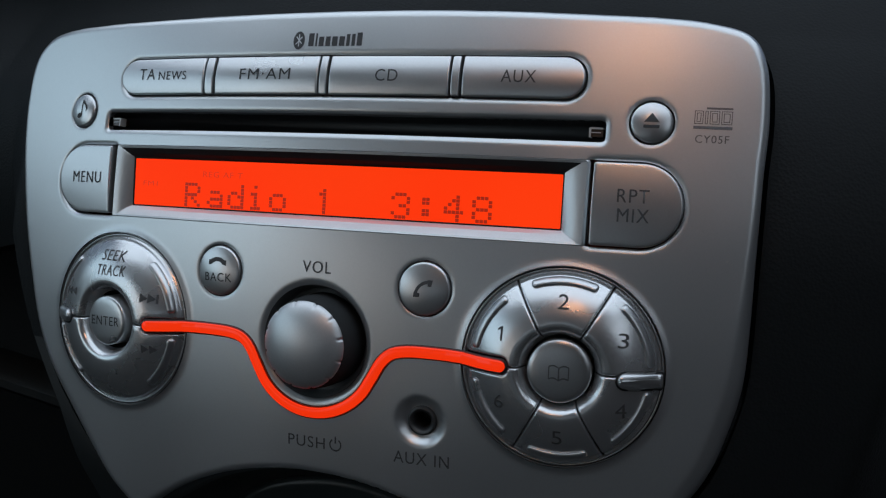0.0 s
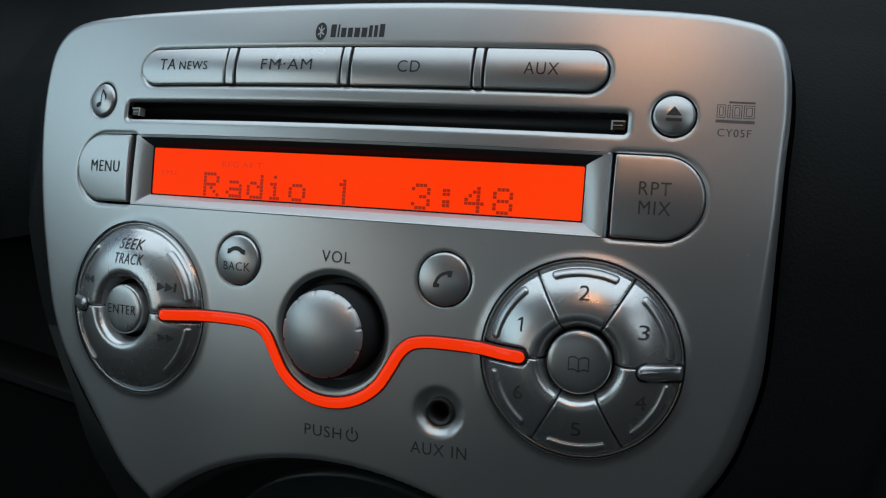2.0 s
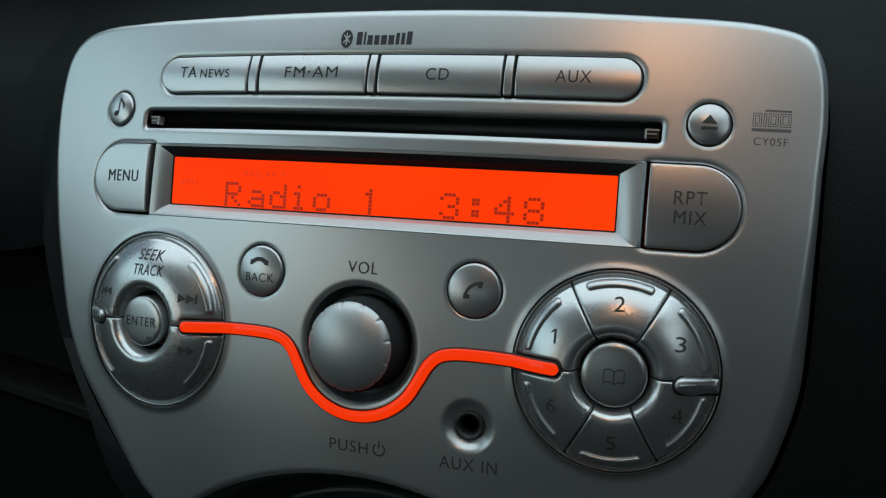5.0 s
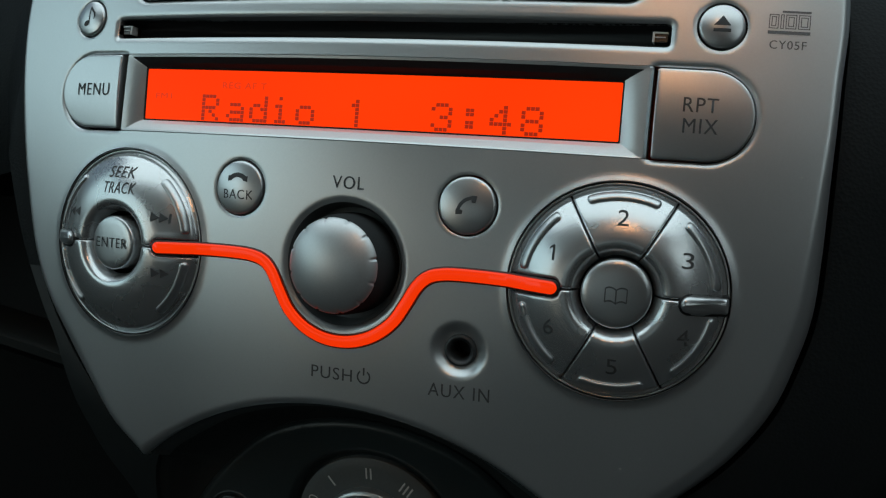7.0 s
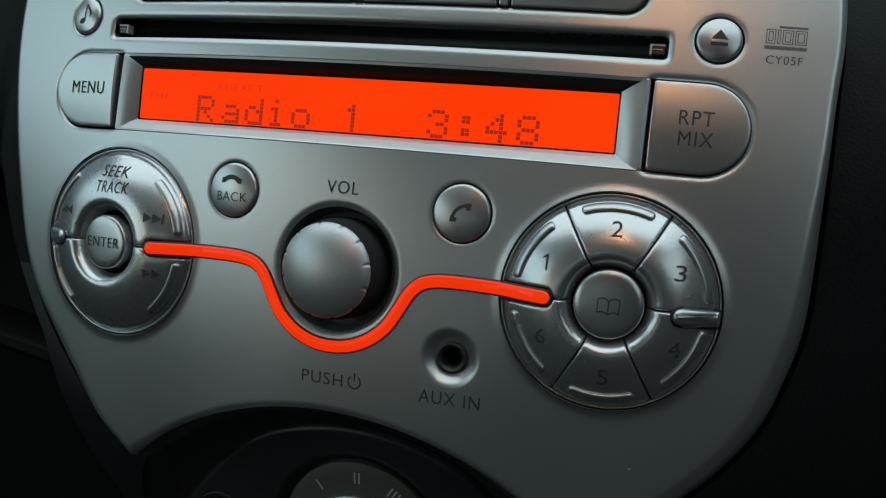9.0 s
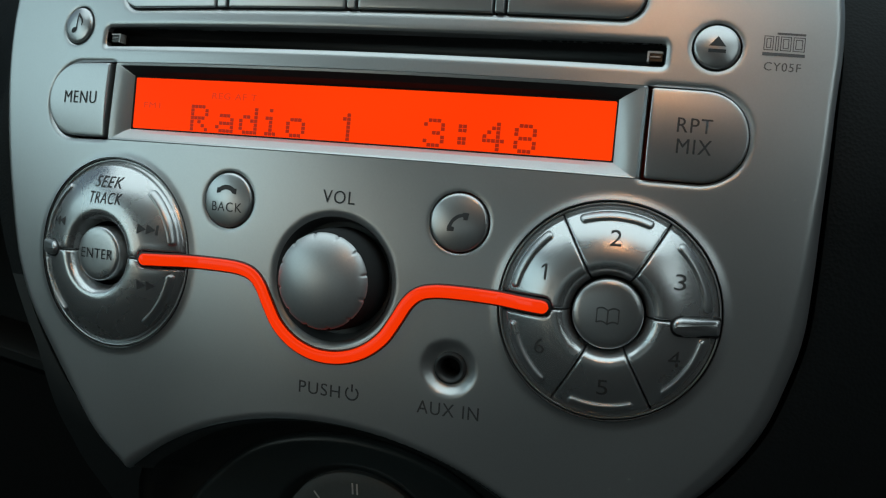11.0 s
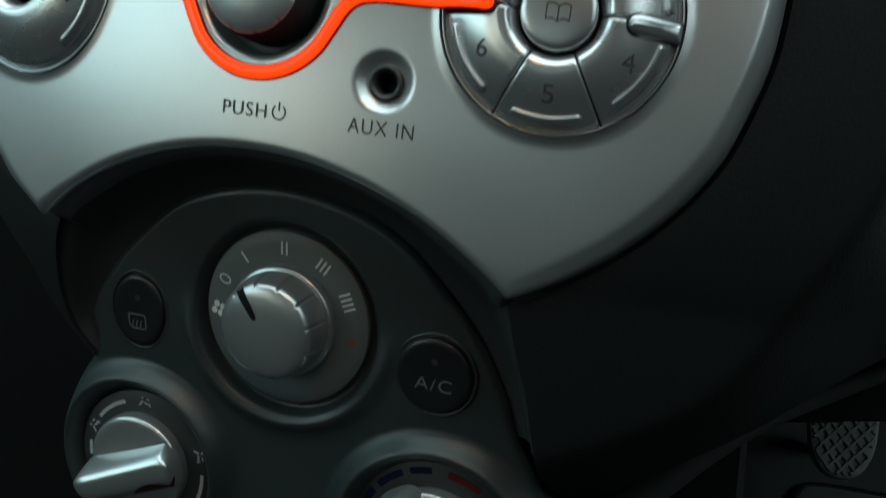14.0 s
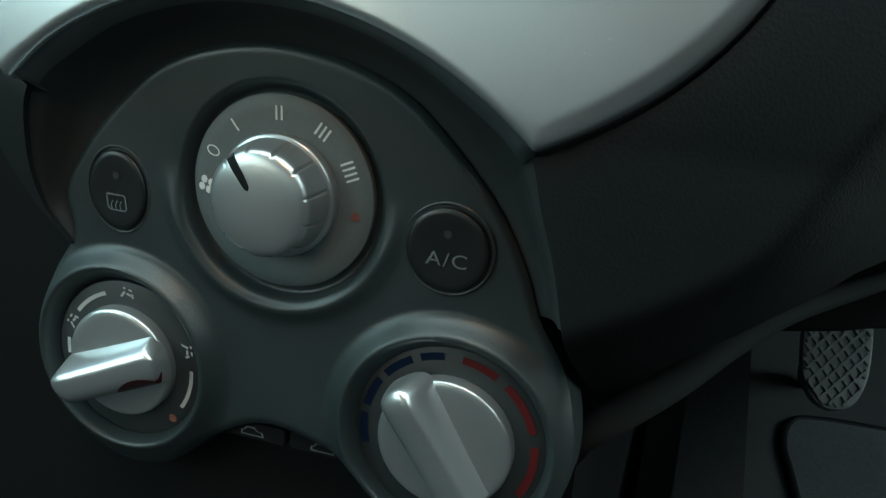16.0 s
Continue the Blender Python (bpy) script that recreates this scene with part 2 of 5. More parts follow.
def sheet(x0, x1, z0, z1, step, inside, depth, wall):
    """A shaped sheet: kept where inside(x, z) < 0, at depth(x, z), with its cut edges turned back by wall(x, z)."""
    xs, zs = np.arange(x0, x1 + step, step), np.arange(z0, z1 + step, step)
    gx, gz = np.meshgrid(xs, zs)
    d = inside(gx, gz)
    nz, nx = gx.shape
    neg = d < 0
    keep = neg[:-1, :-1] | neg[1:, :-1] | neg[:-1, 1:] | neg[1:, 1:]
    used = np.zeros_like(neg)
    for s in (np.s_[:-1, :-1], np.s_[1:, :-1], np.s_[:-1, 1:], np.s_[1:, 1:]):
        used[s] |= keep
    fix = used & ~neg
    fx, fz = gx[fix], gz[fix]
    for _ in range(5):
        e = 0.02
        dd = inside(fx, fz)
        dx, dz = (inside(fx + e, fz) - inside(fx - e, fz)) / (2 * e), (inside(fx, fz + e) - inside(fx, fz - e)) / (2 * e)
        g = dx * dx + dz * dz + 1e-6
        move = np.where(dd > 0, dd, 0)
        fx, fz = fx - move * dx / g, fz - move * dz / g
    gx, gz = gx.copy(), gz.copy()
    gx[fix], gz[fix] = fx, fz
    index = -np.ones((nz, nx), int)
    index[used] = np.arange(used.sum())
    vx, vz = gx[used], gz[used]
    verts = np.stack([vx, depth(vx, vz), vz], 1)
    i, j = np.nonzero(keep)
    quads = np.stack([index[i, j], index[i, j + 1], index[i + 1, j + 1], index[i + 1, j]], 1)
    edges = np.concatenate([quads[:, [0, 1]], quads[:, [1, 2]], quads[:, [2, 3]], quads[:, [3, 0]]])
    key = np.sort(edges, 1)
    _, first, count = np.unique(key, axis=0, return_index=True, return_counts=True)
    rim = edges[first[count == 1]]
    ids = np.unique(rim)
    front = {int(v): len(verts) + k for k, v in enumerate(ids)}
    back = {int(v): len(verts) + len(ids) + k for k, v in enumerate(ids)}
    edge = verts[ids]
    deep = edge.copy()
    deep[:, 1] += wall(edge[:, 0], edge[:, 2])
    walls = [(front[int(b)], front[int(a)], back[int(a)], back[int(b)]) for a, b in rim]
    return np.concatenate([verts, edge, deep]), quads.tolist() + walls


# ------------------------------------------------------------------ the shape of the radio's face
def S(x, z):
    """The bowed face of the radio: how far back it lies."""
    return 1.144e-3 * x * x + 1.49e-3 * z * z


HALF = [(0, 57.4), (20, 57.3), (40, 56.9), (56, 56.3), (71, 55.7), (80.4, 54.7), (88.0, 52.3), (91.4, 46.2), (92.4, 36), (92.0, 25), (91.8, 14), (91.6, 3), (91.4, -8), (90.8, -18.3), (88.7, -27.4),
        (85.2, -37.3), (78.9, -46.8), (70.9, -55.0), (61.9, -61.6), (54.2, -66.0)]
RIGHT_EDGE = spline(HALF, 6)
ARCH_C, ARCH_R = (1.0, -123.2), 76.6
arch_t = np.linspace(math.atan2(-65.4 + 123.2, 52.6), math.atan2(-65.4 + 123.2, -52.6), 60)
ARCH = np.stack([ARCH_C[0] + ARCH_R * np.cos(arch_t), ARCH_C[1] + ARCH_R * np.sin(arch_t)], 1)
LEFT_HALF = [(0, 57.4), (-20, 57.3), (-47, 57.0), (-70, 56.6), (-83, 55.7), (-90, 53.2), (-94.2, 47.5), (-95.3, 37), (-94.6, 25), (-93.0, 14), (-90.9, 3), (-88.8, -6), (-85.4, -19.6), (-80.9, -32), (-74.3, -42.5), (-67.1, -52),
             (-60.5, -59.7), (-52.0, -65.4)]
OUTLINE = np.concatenate([RIGHT_EDGE, ARCH, spline(LEFT_HALF, 6)[::-1][:-1]])

DIAL_Z = -16.8
DIALS = {-1: (-54.2, 20.9), 1: (55.7, 20.5)}
KX, KZ, KR = 0.7, -16.7, 12.6
JX, JZ = 26.3, -31.5
ROUND = {"note": (-71.6, 34.3, 4.15), "eject": (70.3, 33.8, 4.15), "back": (-24.5, -2.7, 5.7), "phone": (26.1, -2.9, 5.7)}
GAP = 0.36


def row_d(x, z):
    return box_distance(x, z, -1.1, 42.45, 57.7 + GAP, 4.35 + GAP, 4.6)


def slot_d(x, z):
    return box_distance(x, z, -0.7, 31.7, 62.1, 2.25, 0.9)


def screen_d(x, z):
    return box_distance(x, z, 0, 17.0, 77.4 + GAP, 8.45 + GAP, 8.7)


def openings(x, z):
    d = np.minimum(np.minimum(row_d(x, z), slot_d(x, z)), screen_d(x, z))
    for cx, cz, r in ROUND.values():
        d = np.minimum(d, np.hypot(x - cx, z - cz) - r - GAP)
    for dx, dr in DIALS.values():
        d = np.minimum(d, np.hypot(x - dx, z - DIAL_Z) - dr - 0.15)
    d = np.minimum(d, np.hypot(x - KX, z - KZ) - KR)
    return np.minimum(d, np.hypot(x - JX, z - JZ) - 3.2)


def fascia_inside(x, z):
    return np.maximum(polygon_distance(x, z, OUTLINE), -openings(x, z))


def fascia_depth(x, z):
    y = S(x, z)
    d = np.maximum(-polygon_distance(x, z, OUTLINE), 0)

    def ease(t):
        t = np.clip(t, 0, 1)
        return t * t * (3 - 2 * t)

    r = 1.5 + 3.2 * ease((-x - 40) / 30) * ease((-18 - z) / 26)
    t = np.clip(r - d, 0, r)
    y = y + r - np.sqrt(r * r - t * t)
    # crease along the driver's side, with the edge falling away behind it
    side = ease((x - 44) / 30) * ease((20 - z) / 16)
    t = 1.1 + 2.0 * ease((16 - z) / 40) - d
    y = y + 0.75 * side * 0.5 * (t + np.sqrt(t * t + 0.16))

    def lip(dist, width, deep):
        return deep * np.clip(1 - np.maximum(dist, 0) / width, 0, 1) ** 2

    y += lip(row_d(x, z), 0.9, 0.35) + lip(slot_d(x, z), 1.1, 0.5) + lip(screen_d(x, z), 1.1, 0.5) * np.clip((np.abs(x) - 58.0) / 2, 0, 1)
    for cx, cz, rr in ROUND.values():
        y += lip(np.hypot(x - cx, z - cz) - rr - GAP, 0.6, 0.2)
    for dx, dr in DIALS.values():
        y -= lip(np.hypot(x - dx, z - DIAL_Z) - dr - 0.3, 2.0, 0.45)
    y += lip(np.hypot(x - KX, z - KZ) - KR, 1.6, 0.8)
    q = np.clip((np.hypot(x - JX, z - JZ) - 3.2) / 2.7, 0, 1)
    return y + 1.6 * (1 - q * q * (3 - 2 * q))


def fascia_wall(x, z):
    return np.where(np.abs(polygon_distance(x, z, OUTLINE)) < 0.4, 9.0, 4.0)


radio = thing("car_radio", "silver bowed car radio with orange display and round dials", "car radio")
fv, ff = sheet(-98, 95, -68, 59, 0.45, fascia_inside, fascia_depth, fascia_wall)
mesh_object("fascia", fv, ff, SILVER, radio, "satin silver painted fascia", sharp=50)


# ------------------------------------------------------------------ buttons, prints and symbols
def cap(name, outline, height, parent, mat=None, label="", base=S, bevel=0.35, sunk=2.6):
    """A button: skirt, rounded edge and bowed top; height(x, z) is how far the top stands out."""
    rings = []
    boxed = isinstance(outline, tuple)
    shape = outline

    def grown(d):
        if not boxed:
            return inset(shape, d)
        x0, x1, z0, z1, rl, rr = shape
        a, b = max(rl - d, 0.03), max(rr - d, 0.03)
        return rounded(x0 + d, x1 - d, z0 + d, z1 - d, a, b, b, a, n=12, edge=14)

    outline = grown(0.0)
    mid = outline.mean(0)

    def ring(o, lift):
        hh = height(o[:, 0], o[:, 1])
        return np.stack([o[:, 0], base(o[:, 0], o[:, 1]) - hh + lift, o[:, 1]], 1)

    low = ring(outline, bevel)
    low[:, 1] += sunk
    rings.append(low)
    for k in range(5):
        a = radians(90 * k / 4)
        rings.append(ring(grown(bevel * (1 - math.cos(a))), bevel * (1 - math.sin(a))))
    top = grown(bevel)
    for s in (0.94, 0.85, 0.74, 0.62, 0.5, 0.37, 0.24, 0.12, 0.01):
        if boxed:
            reach = min(shape[1] - shape[0], shape[3] - shape[2]) / 2 - 0.02
            rings.append(ring(grown(bevel + (reach - bevel) * (1 - s)), 0))
        else:
            rings.append(ring(mid + (top - mid) * s, 0))
    v, f = loft(rings, cap_last=True)
    return mesh_object(name, v, f, mat or BUTTON, parent, label, sharp=0)


def flat_print(name, polys, depth, mat, parent, label="", lift=0.07):
    """Printed shapes: each a list of (x, z), laid on the surface at depth(x, z)."""
    bm = bmesh.new()
    for p in polys:
        bm.faces.new([bm.verts.new((float(x), 0.0, float(z))) for x, z in p])
    bmesh.ops.remove_doubles(bm, verts=bm.verts, dist=1e-4)
    bmesh.ops.triangulate(bm, faces=bm.faces)
    for _ in range(4):
        long = [e for e in bm.edges if e.calc_length() > 0.8]
        if not long:
            break
        bmesh.ops.subdivide_edges(bm, edges=long, cuts=1)
        bmesh.ops.triangulate(bm, faces=bm.faces)
    for v in bm.verts:
        v.co = (v.co.x * MM, float(depth(v.co.x, v.co.z) - lift) * MM, v.co.z * MM)
    me = bpy.data.meshes.new(name)
    bm.to_mesh(me)
    bm.free()
    me.materials.append(mat)
    ob = new(name, me)
    ob.parent = parent
    if label:
        tagged(ob, label=label)
    return ob


def lettering(body, cx, cz, width, height, depth, parent, mat=INK, lift=0.09, tilt=0.0, name="lettering", shear=0.0, bold=0.035, fine=False, spacing=1.12):
    """Printed words, fitted into a width and height and laid on the surface."""
    cu = bpy.data.curves.new(name, "FONT")
    cu.body, cu.resolution_u, cu.offset, cu.space_character = body, 4, -0.002, spacing
    tmp = new(name, cu)
    bpy.context.view_layer.update()
    me = bpy.data.meshes.new_from_object(tmp.evaluated_get(bpy.context.evaluated_depsgraph_get()))
    bpy.data.objects.remove(tmp)
    bpy.data.curves.remove(cu)
    bm = bmesh.new()
    bm.from_mesh(me)
    bmesh.ops.triangulate(bm, faces=bm.faces)
    co = np.array([v.co[:2] for v in bm.verts])
    lo, hi = co.min(0), co.max(0)
    u = ((co - lo) / (hi - lo) - 0.5) * [width, height * (1.0 if fine else 0.9)]
    u[:, 0] += shear * u[:, 1]
    c, s = math.cos(radians(tilt)), math.sin(radians(tilt))
    for v, (a, b) in zip(bm.verts, u):
        v.co = (cx + a * c - b * s, 0.0, cz + a * s + b * c)
    for _ in range(3 if fine else 0):
        long = [e for e in bm.edges if e.calc_length() > 0.5]
        if long:
            bmesh.ops.subdivide_edges(bm, edges=long, cuts=1)
            bmesh.ops.triangulate(bm, faces=bm.faces)
    for v in bm.verts:
        x, z = v.co.x, v.co.z
        v.co = (x * MM, float(depth(x, z) - lift) * MM, z * MM)
    if bold:
        more = bmesh.ops.duplicate(bm, geom=list(bm.verts) + list(bm.edges) + list(bm.faces))["geom"]
        for e in more:
            if isinstance(e, bmesh.types.BMVert):
                e.co.x, e.co.y = e.co.x + bold * c * MM, e.co.y - 0.015 * MM
    bm.to_mesh(me)
    bm.free()
    me.materials.clear()
    me.materials.append(mat)
    me.name = name
    ob = new(name, me)
    ob.parent = parent
    return ob


def frame_at(cx, cy, cz, normal):
    """Maps (u, v, h) of a tilted plane to the dash frame: u to the right, v up, h out along the normal."""
    n = np.array(normal, float)
    n /= np.linalg.norm(n)
    v = np.array([0, 0, 1.0]) - n[2] * n
    v /= np.linalg.norm(v)
    u = np.cross(v, n) * -1
    if u[0] < 0:
        u = -u
    o = np.array([cx, cy, cz], float)
    return lambda a, b, h: o + np.multiply.outer(np.asarray(a, float), u) + np.multiply.outer(np.asarray(b, float), v) + np.multiply.outer(np.asarray(h, float), n)


def lathe(name, at, profile, mat, parent, label="", n=96, notch=None, cu=0.0, cv=0.0, sharp=40):
    """A turned part from (radius, height) pairs; notch(angle, k) may cut into the radius."""
    t = np.linspace(0, 2 * np.pi, n, endpoint=False)
    rings = []
    for k, (r, h) in enumerate(profile):
        rr = np.full(n, float(r))
        if notch is not None:
            rr = rr - notch(t, k)
        rings.append(at(cu + rr * np.cos(t), cv + rr * np.sin(t), np.full(n, float(h))))
    v, f = loft(rings, cap_last=profile[-1][0] < 0.2)
    return mesh_object(name, v, f, mat, parent, label, sharp=sharp)


# the row of four source buttons and the tabs between them
def row_height(x, z):
    return 0.4 + 0.6 * (1 - ((z - 42.45) / 4.35) ** 2)


ROW = (("TA", -58.8, -33.3, 4.3, 0.25), ("FM", -29.95, -2.65, 0.25, 0.25), ("CD", 0.2, 28.05, 0.25, 0.25), ("AUX", 30.95, 56.6, 0.25, 4.3))


def row_face(x, z):
    return S(x, z) - row_height(x, z)


mode_buttons = []
for key, xa, xb, rl, rr in ROW:
    mode_buttons.append(cap("mode_button", (xa, xb, 38.1, 46.8, rl, rr), row_height, radio))
for xa, xb in ((-32.75, -30.5), (-2.1, -0.35), (28.6, 30.4)):
    cap("divider_tab", (xa, xb, 38.15, 46.75, 0.3, 0.3), lambda x, z: row_height(x, z) + 0.15, radio, bevel=0.25)
lettering("TA", -50.5, 43.0, 5.0, 3.0, row_face, mode_buttons[0])
lettering("NEWS", -42.6, 42.6, 8.4, 2.3, row_face, mode_buttons[0])
lettering("FM\u00b7AM", -16.3, 42.7, 13.4, 2.8, row_face, mode_buttons[1])
lettering("CD", 14.0, 42.4, 5.2, 2.9, row_face, mode_buttons[2])
lettering("AUX", 43.0, 42.5, 7.3, 2.9, row_face, mode_buttons[3])

# disc slot: dark throat and clear guides at both ends
throat = rounded(-62.8, 61.4, 29.45, 33.95, 0.9, 0.9, 0.9, 0.9, n=6)
tx, tz = throat[:, 0], throat[:, 1]
v, f = loft([np.stack([tx, S(tx, tz) + 0.55, tz], 1), np.stack([tx, S(tx, tz) + 2, tz], 1), np.stack([tx * 0.99, 0 * tx + 12.5, 31.7 + (tz - 31.7) * 0.8], 1)], cap_last=True)
mesh_object("disc_slot", v, f, BLACK, radio, "deep black disc slot", sharp=0)
for gx_, inward in ((-60.9, 1), (59.4, -1)):
    guide = cap("slot_guide", (gx_ - 1.35, gx_ + 1.35, 30.55, 32.4, 0.3, 0.3), lambda x, z: -1.3 + 0 * x, radio, GUIDE, "dark brown plastic guide in the disc slot", bevel=0.2, sunk=3)
    # glints along the clear plastic edges, painted as pale strips
    for x0, x1, z0, z1 in ((gx_ - 1.3, gx_ + 1.3, 32.2, 32.55), (gx_ + inward * 1.3 - 0.2, gx_ + inward * 1.3 + 0.2, 30.5, 32.5), (gx_ - 1.0, gx_ + 0.9, 31.4, 31.6)):
        cap("guide_glint", (x0, x1, z0, z1, 0.08, 0.08), lambda x, z: -1.05 + 0 * x, guide, EDGE_GLINT, "pale strip painted as a glint on the guide edge", bevel=0.07, sunk=2.0)

# display: mitred bezel, glass, characters
LCD_Y = 4.0


def lcd_y(x):
    return LCD_Y + 1.4 * (x / 53.7) ** 2


def bezel_ring(xh, za, zb, y, r):
    o = rounded(-xh, xh, za, zb, r, r, r, r, n=4, edge=24)
    return np.stack([o[:, 0], np.full(len(o), y) if y is not None else S(o[:, 0], o[:, 1]), o[:, 1]], 1)


outer = bezel_ring(58.85, 8.05, 25.95, None, 0.5)
lip_ring = bezel_ring(58.3, 8.4, 25.6, None, 0.4)
outer_back, lip_ring[:, 1] = outer.copy(), lip_ring[:, 1] - 0.06
outer_back[:, 1] += 4.5
outer[:, 1] += 0.4
inner = bezel_ring(53.7, 11.05, 23.0, LCD_Y, 0.2)
inner[:, 1] = lcd_y(inner[:, 0])
inner_back = inner.copy()
inner_back[:, 1] += 1.5
lip_in = bezel_ring(57.2, 8.8, 25.1, None, 0.3)
lip_in[:, 1] += 0.1
# the surround rolls over before it drops to the glass
turn_ring = bezel_ring(55.0, 10.2, 23.8, 0.0, 0.25)
turn_ring[:, 1] = lip_in[:, 1] + (inner[:, 1] - lip_in[:, 1]) * 0.34
v, f = loft([outer_back, outer, lip_ring, lip_in, turn_ring, inner, inner_back])
ring_n = len(outer)
# shade and light painted into the silver surround: top faces dark, bottom faces pale
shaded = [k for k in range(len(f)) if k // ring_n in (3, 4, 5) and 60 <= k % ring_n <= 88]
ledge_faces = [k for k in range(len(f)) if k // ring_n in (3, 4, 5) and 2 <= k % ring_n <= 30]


def pick(keep):
    used = sorted({i for k in keep for i in f[k]})
    renumber = {old: k for k, old in enumerate(used)}
    return v[used], [[renumber[i] for i in f[k]] for k in keep]


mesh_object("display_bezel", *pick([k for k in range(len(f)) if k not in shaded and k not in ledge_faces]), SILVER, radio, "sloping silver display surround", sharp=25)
mesh_object("display_ledge", *pick(ledge_faces), LEDGE_LIT, radio, "pale silver ledge below the display", sharp=25)
mesh_object("display_shaded_top", *pick(shaded), LCD_SHADE, radio, "dark underside of the display surround", sharp=25)
cols = np.linspace(-53.9, 53.9, 33)
front = [[(x, lcd_y(x) + 0.3, z) for x in cols] for z in (10.9, 23.15)]
rear = [[(x, lcd_y(x) + 1.4, z) for x in cols] for z in (23.15, 10.9)]
m_ = len(cols)
v = np.array(rear[1] + front[0] + front[1] + rear[0])
f = [(k * m_ + i, k * m_ + i + 1, (k + 1) * m_ + i + 1, (k + 1) * m_ + i) for k in range(3) for i in range(m_ - 1)]
display = mesh_object("display", v, f, LCD, radio, "glowing orange radio display", smooth=False)

# thin ring round the glass, painted dark for the shade along its edge
edge_shade = []
for grow, back in ((0.1, 0.25), (0.0, 0.1), (-0.3, 0.1), (-0.36, 0.28)):
    o = bezel_ring(53.7 + grow, 11.05 - grow, 23.0 + grow, 0.0, 0.3)
    o[:, 1] = lcd_y(o[:, 0]) + back
    edge_shade.append(o)
mesh_object("display_edge_shade", *loft(edge_shade), LCD_SHADE, radio, "thin dark gasket round the display", sharp=40)

dot_mesh = bpy.data.meshes.new("display_dot")
dot_mesh.from_pydata([(x * MM, y * MM, z * MM) for y in (0.0, 0.05) for x, z in ((0, -0.70), (0.77, -0.70), (0.77, 0), (0, 0))], [], [(0, 1, 2, 3), (5, 4, 7, 6), (0, 4, 5, 1), (1, 5, 6, 2), (2, 6, 7, 3), (3, 7, 4, 0)])
dot_mesh.materials.append(LCD_INK)
DOTS = {"R": ("1111.", "1...1", "1...1", "1111.", "1.1..", "1..1.", "1...1"), "a": (".....", ".....", ".111.", "....1", ".1111", "1...1", ".1111"), "d": ("....1", "....1", ".11.1", "1..11", "1...1", "1...1", ".1111"),
        "i": ("..1..", ".....", ".11..", "..1..", "..1..", "..1..", ".111."), "o": (".....", ".....", ".111.", "1...1", "1...1", "1...1", ".111."), "1": ("..1..", ".11..", "..1..", "..1..", "..1..", "..1..", "..1.."),
        "3": (".111.", "1...1", "....1", "..11.", "....1", "1...1", ".111."), ":": (".....", ".11..", ".11..", ".....", ".11..", ".11..", "....."), "4": ("...1.", "..11.", ".1.1.", "1..1.", "11111", "...1.", "...1."),
        "8": (".111.", "1...1", "1...1", ".111.", "1...1", "1...1", ".111.")}
for ch, x in (("R", -38.2), ("a", -31.8), ("d", -26.0), ("i", -20.6), ("o", -14.7), ("1", -2.7), ("3", 15.8), (":", 22.1), ("4", 28.0), ("8", 34.3)):
    for row, line in enumerate(DOTS[ch]):
        for col, dot in enumerate(line):
            if dot == "1":
                x0 = x + col * 0.9
                ob = new("display_dot", dot_mesh)
                ob.parent = display
                ob.location = (x0 * MM, (lcd_y(x0) + 0.24) * MM, (17.25 - row * 0.82) * MM)
flat_lcd = lambda x, z: lcd_y(x) + 0.28
lettering("REG AF T", -27.7, 19.4, 11.0, 1.5, flat_lcd, display, LCD_FAINT, 0.04)
lettering("FM1", -48.6, 16.7, 4.3, 1.3, flat_lcd, display, LCD_FAINT, 0.04)


# the two large side buttons beside the display
def side_height(x, z):
    return 0.45 + 0.4 * (1 - ((z - 17.0) / 8.4) ** 2) + np.where(x < 0, 0.035 * (z - 17.0), 0)


def side_face(x, z):
    return S(x, z) - side_height(x, z)


menu = cap("menu_button", (-77.4, -59.7, 8.8, 25.45, 8.3, 0.5), side_height, radio)
rpt = cap("repeat_button", (59.7, 77.6, 8.55, 25.45, 0.5, 8.4), side_height, radio)
lettering("MENU", -67.4, 17.5, 9.8, 3.1, side_face, menu)
lettering("RPT", 67.9, 18.8, 6.2, 3.0, side_face, rpt, bold=0.045)
lettering("MIX", 68.1, 14.9, 6.2, 3.0, side_face, rpt, bold=0.045)


# small round buttons
def dome(cx, cz, r, base, rise):
    return lambda x, z: base + rise * (1 - ((x - cx) ** 2 + (z - cz) ** 2) / (r * r))


round_buttons = {}
for key, (cx, cz, r) in ROUND.items():
    h = dome(cx, cz, r, 0.35, 0.75)
    ob = cap({"note": "sound_button", "eject": "eject_button", "back": "hang_up_button", "phone": "call_button"}[key], circle(cx, cz, r), h, radio, bevel=0.45)
    round_buttons[key] = (ob, lambda x, z, h=h: S(x, z) - h(x, z))


def arc_quads(cx, cz, r0, r1, a0, a1, n=14):
    t = np.radians(np.linspace(a0, a1, n))
    at_ = lambda r, a: (cx + r * math.cos(a), cz + r * math.sin(a))
    return [[at_(r0, t[k]), at_(r1, t[k]), at_(r1, t[k + 1]), at_(r0, t[k + 1])] for k in range(n - 1)]


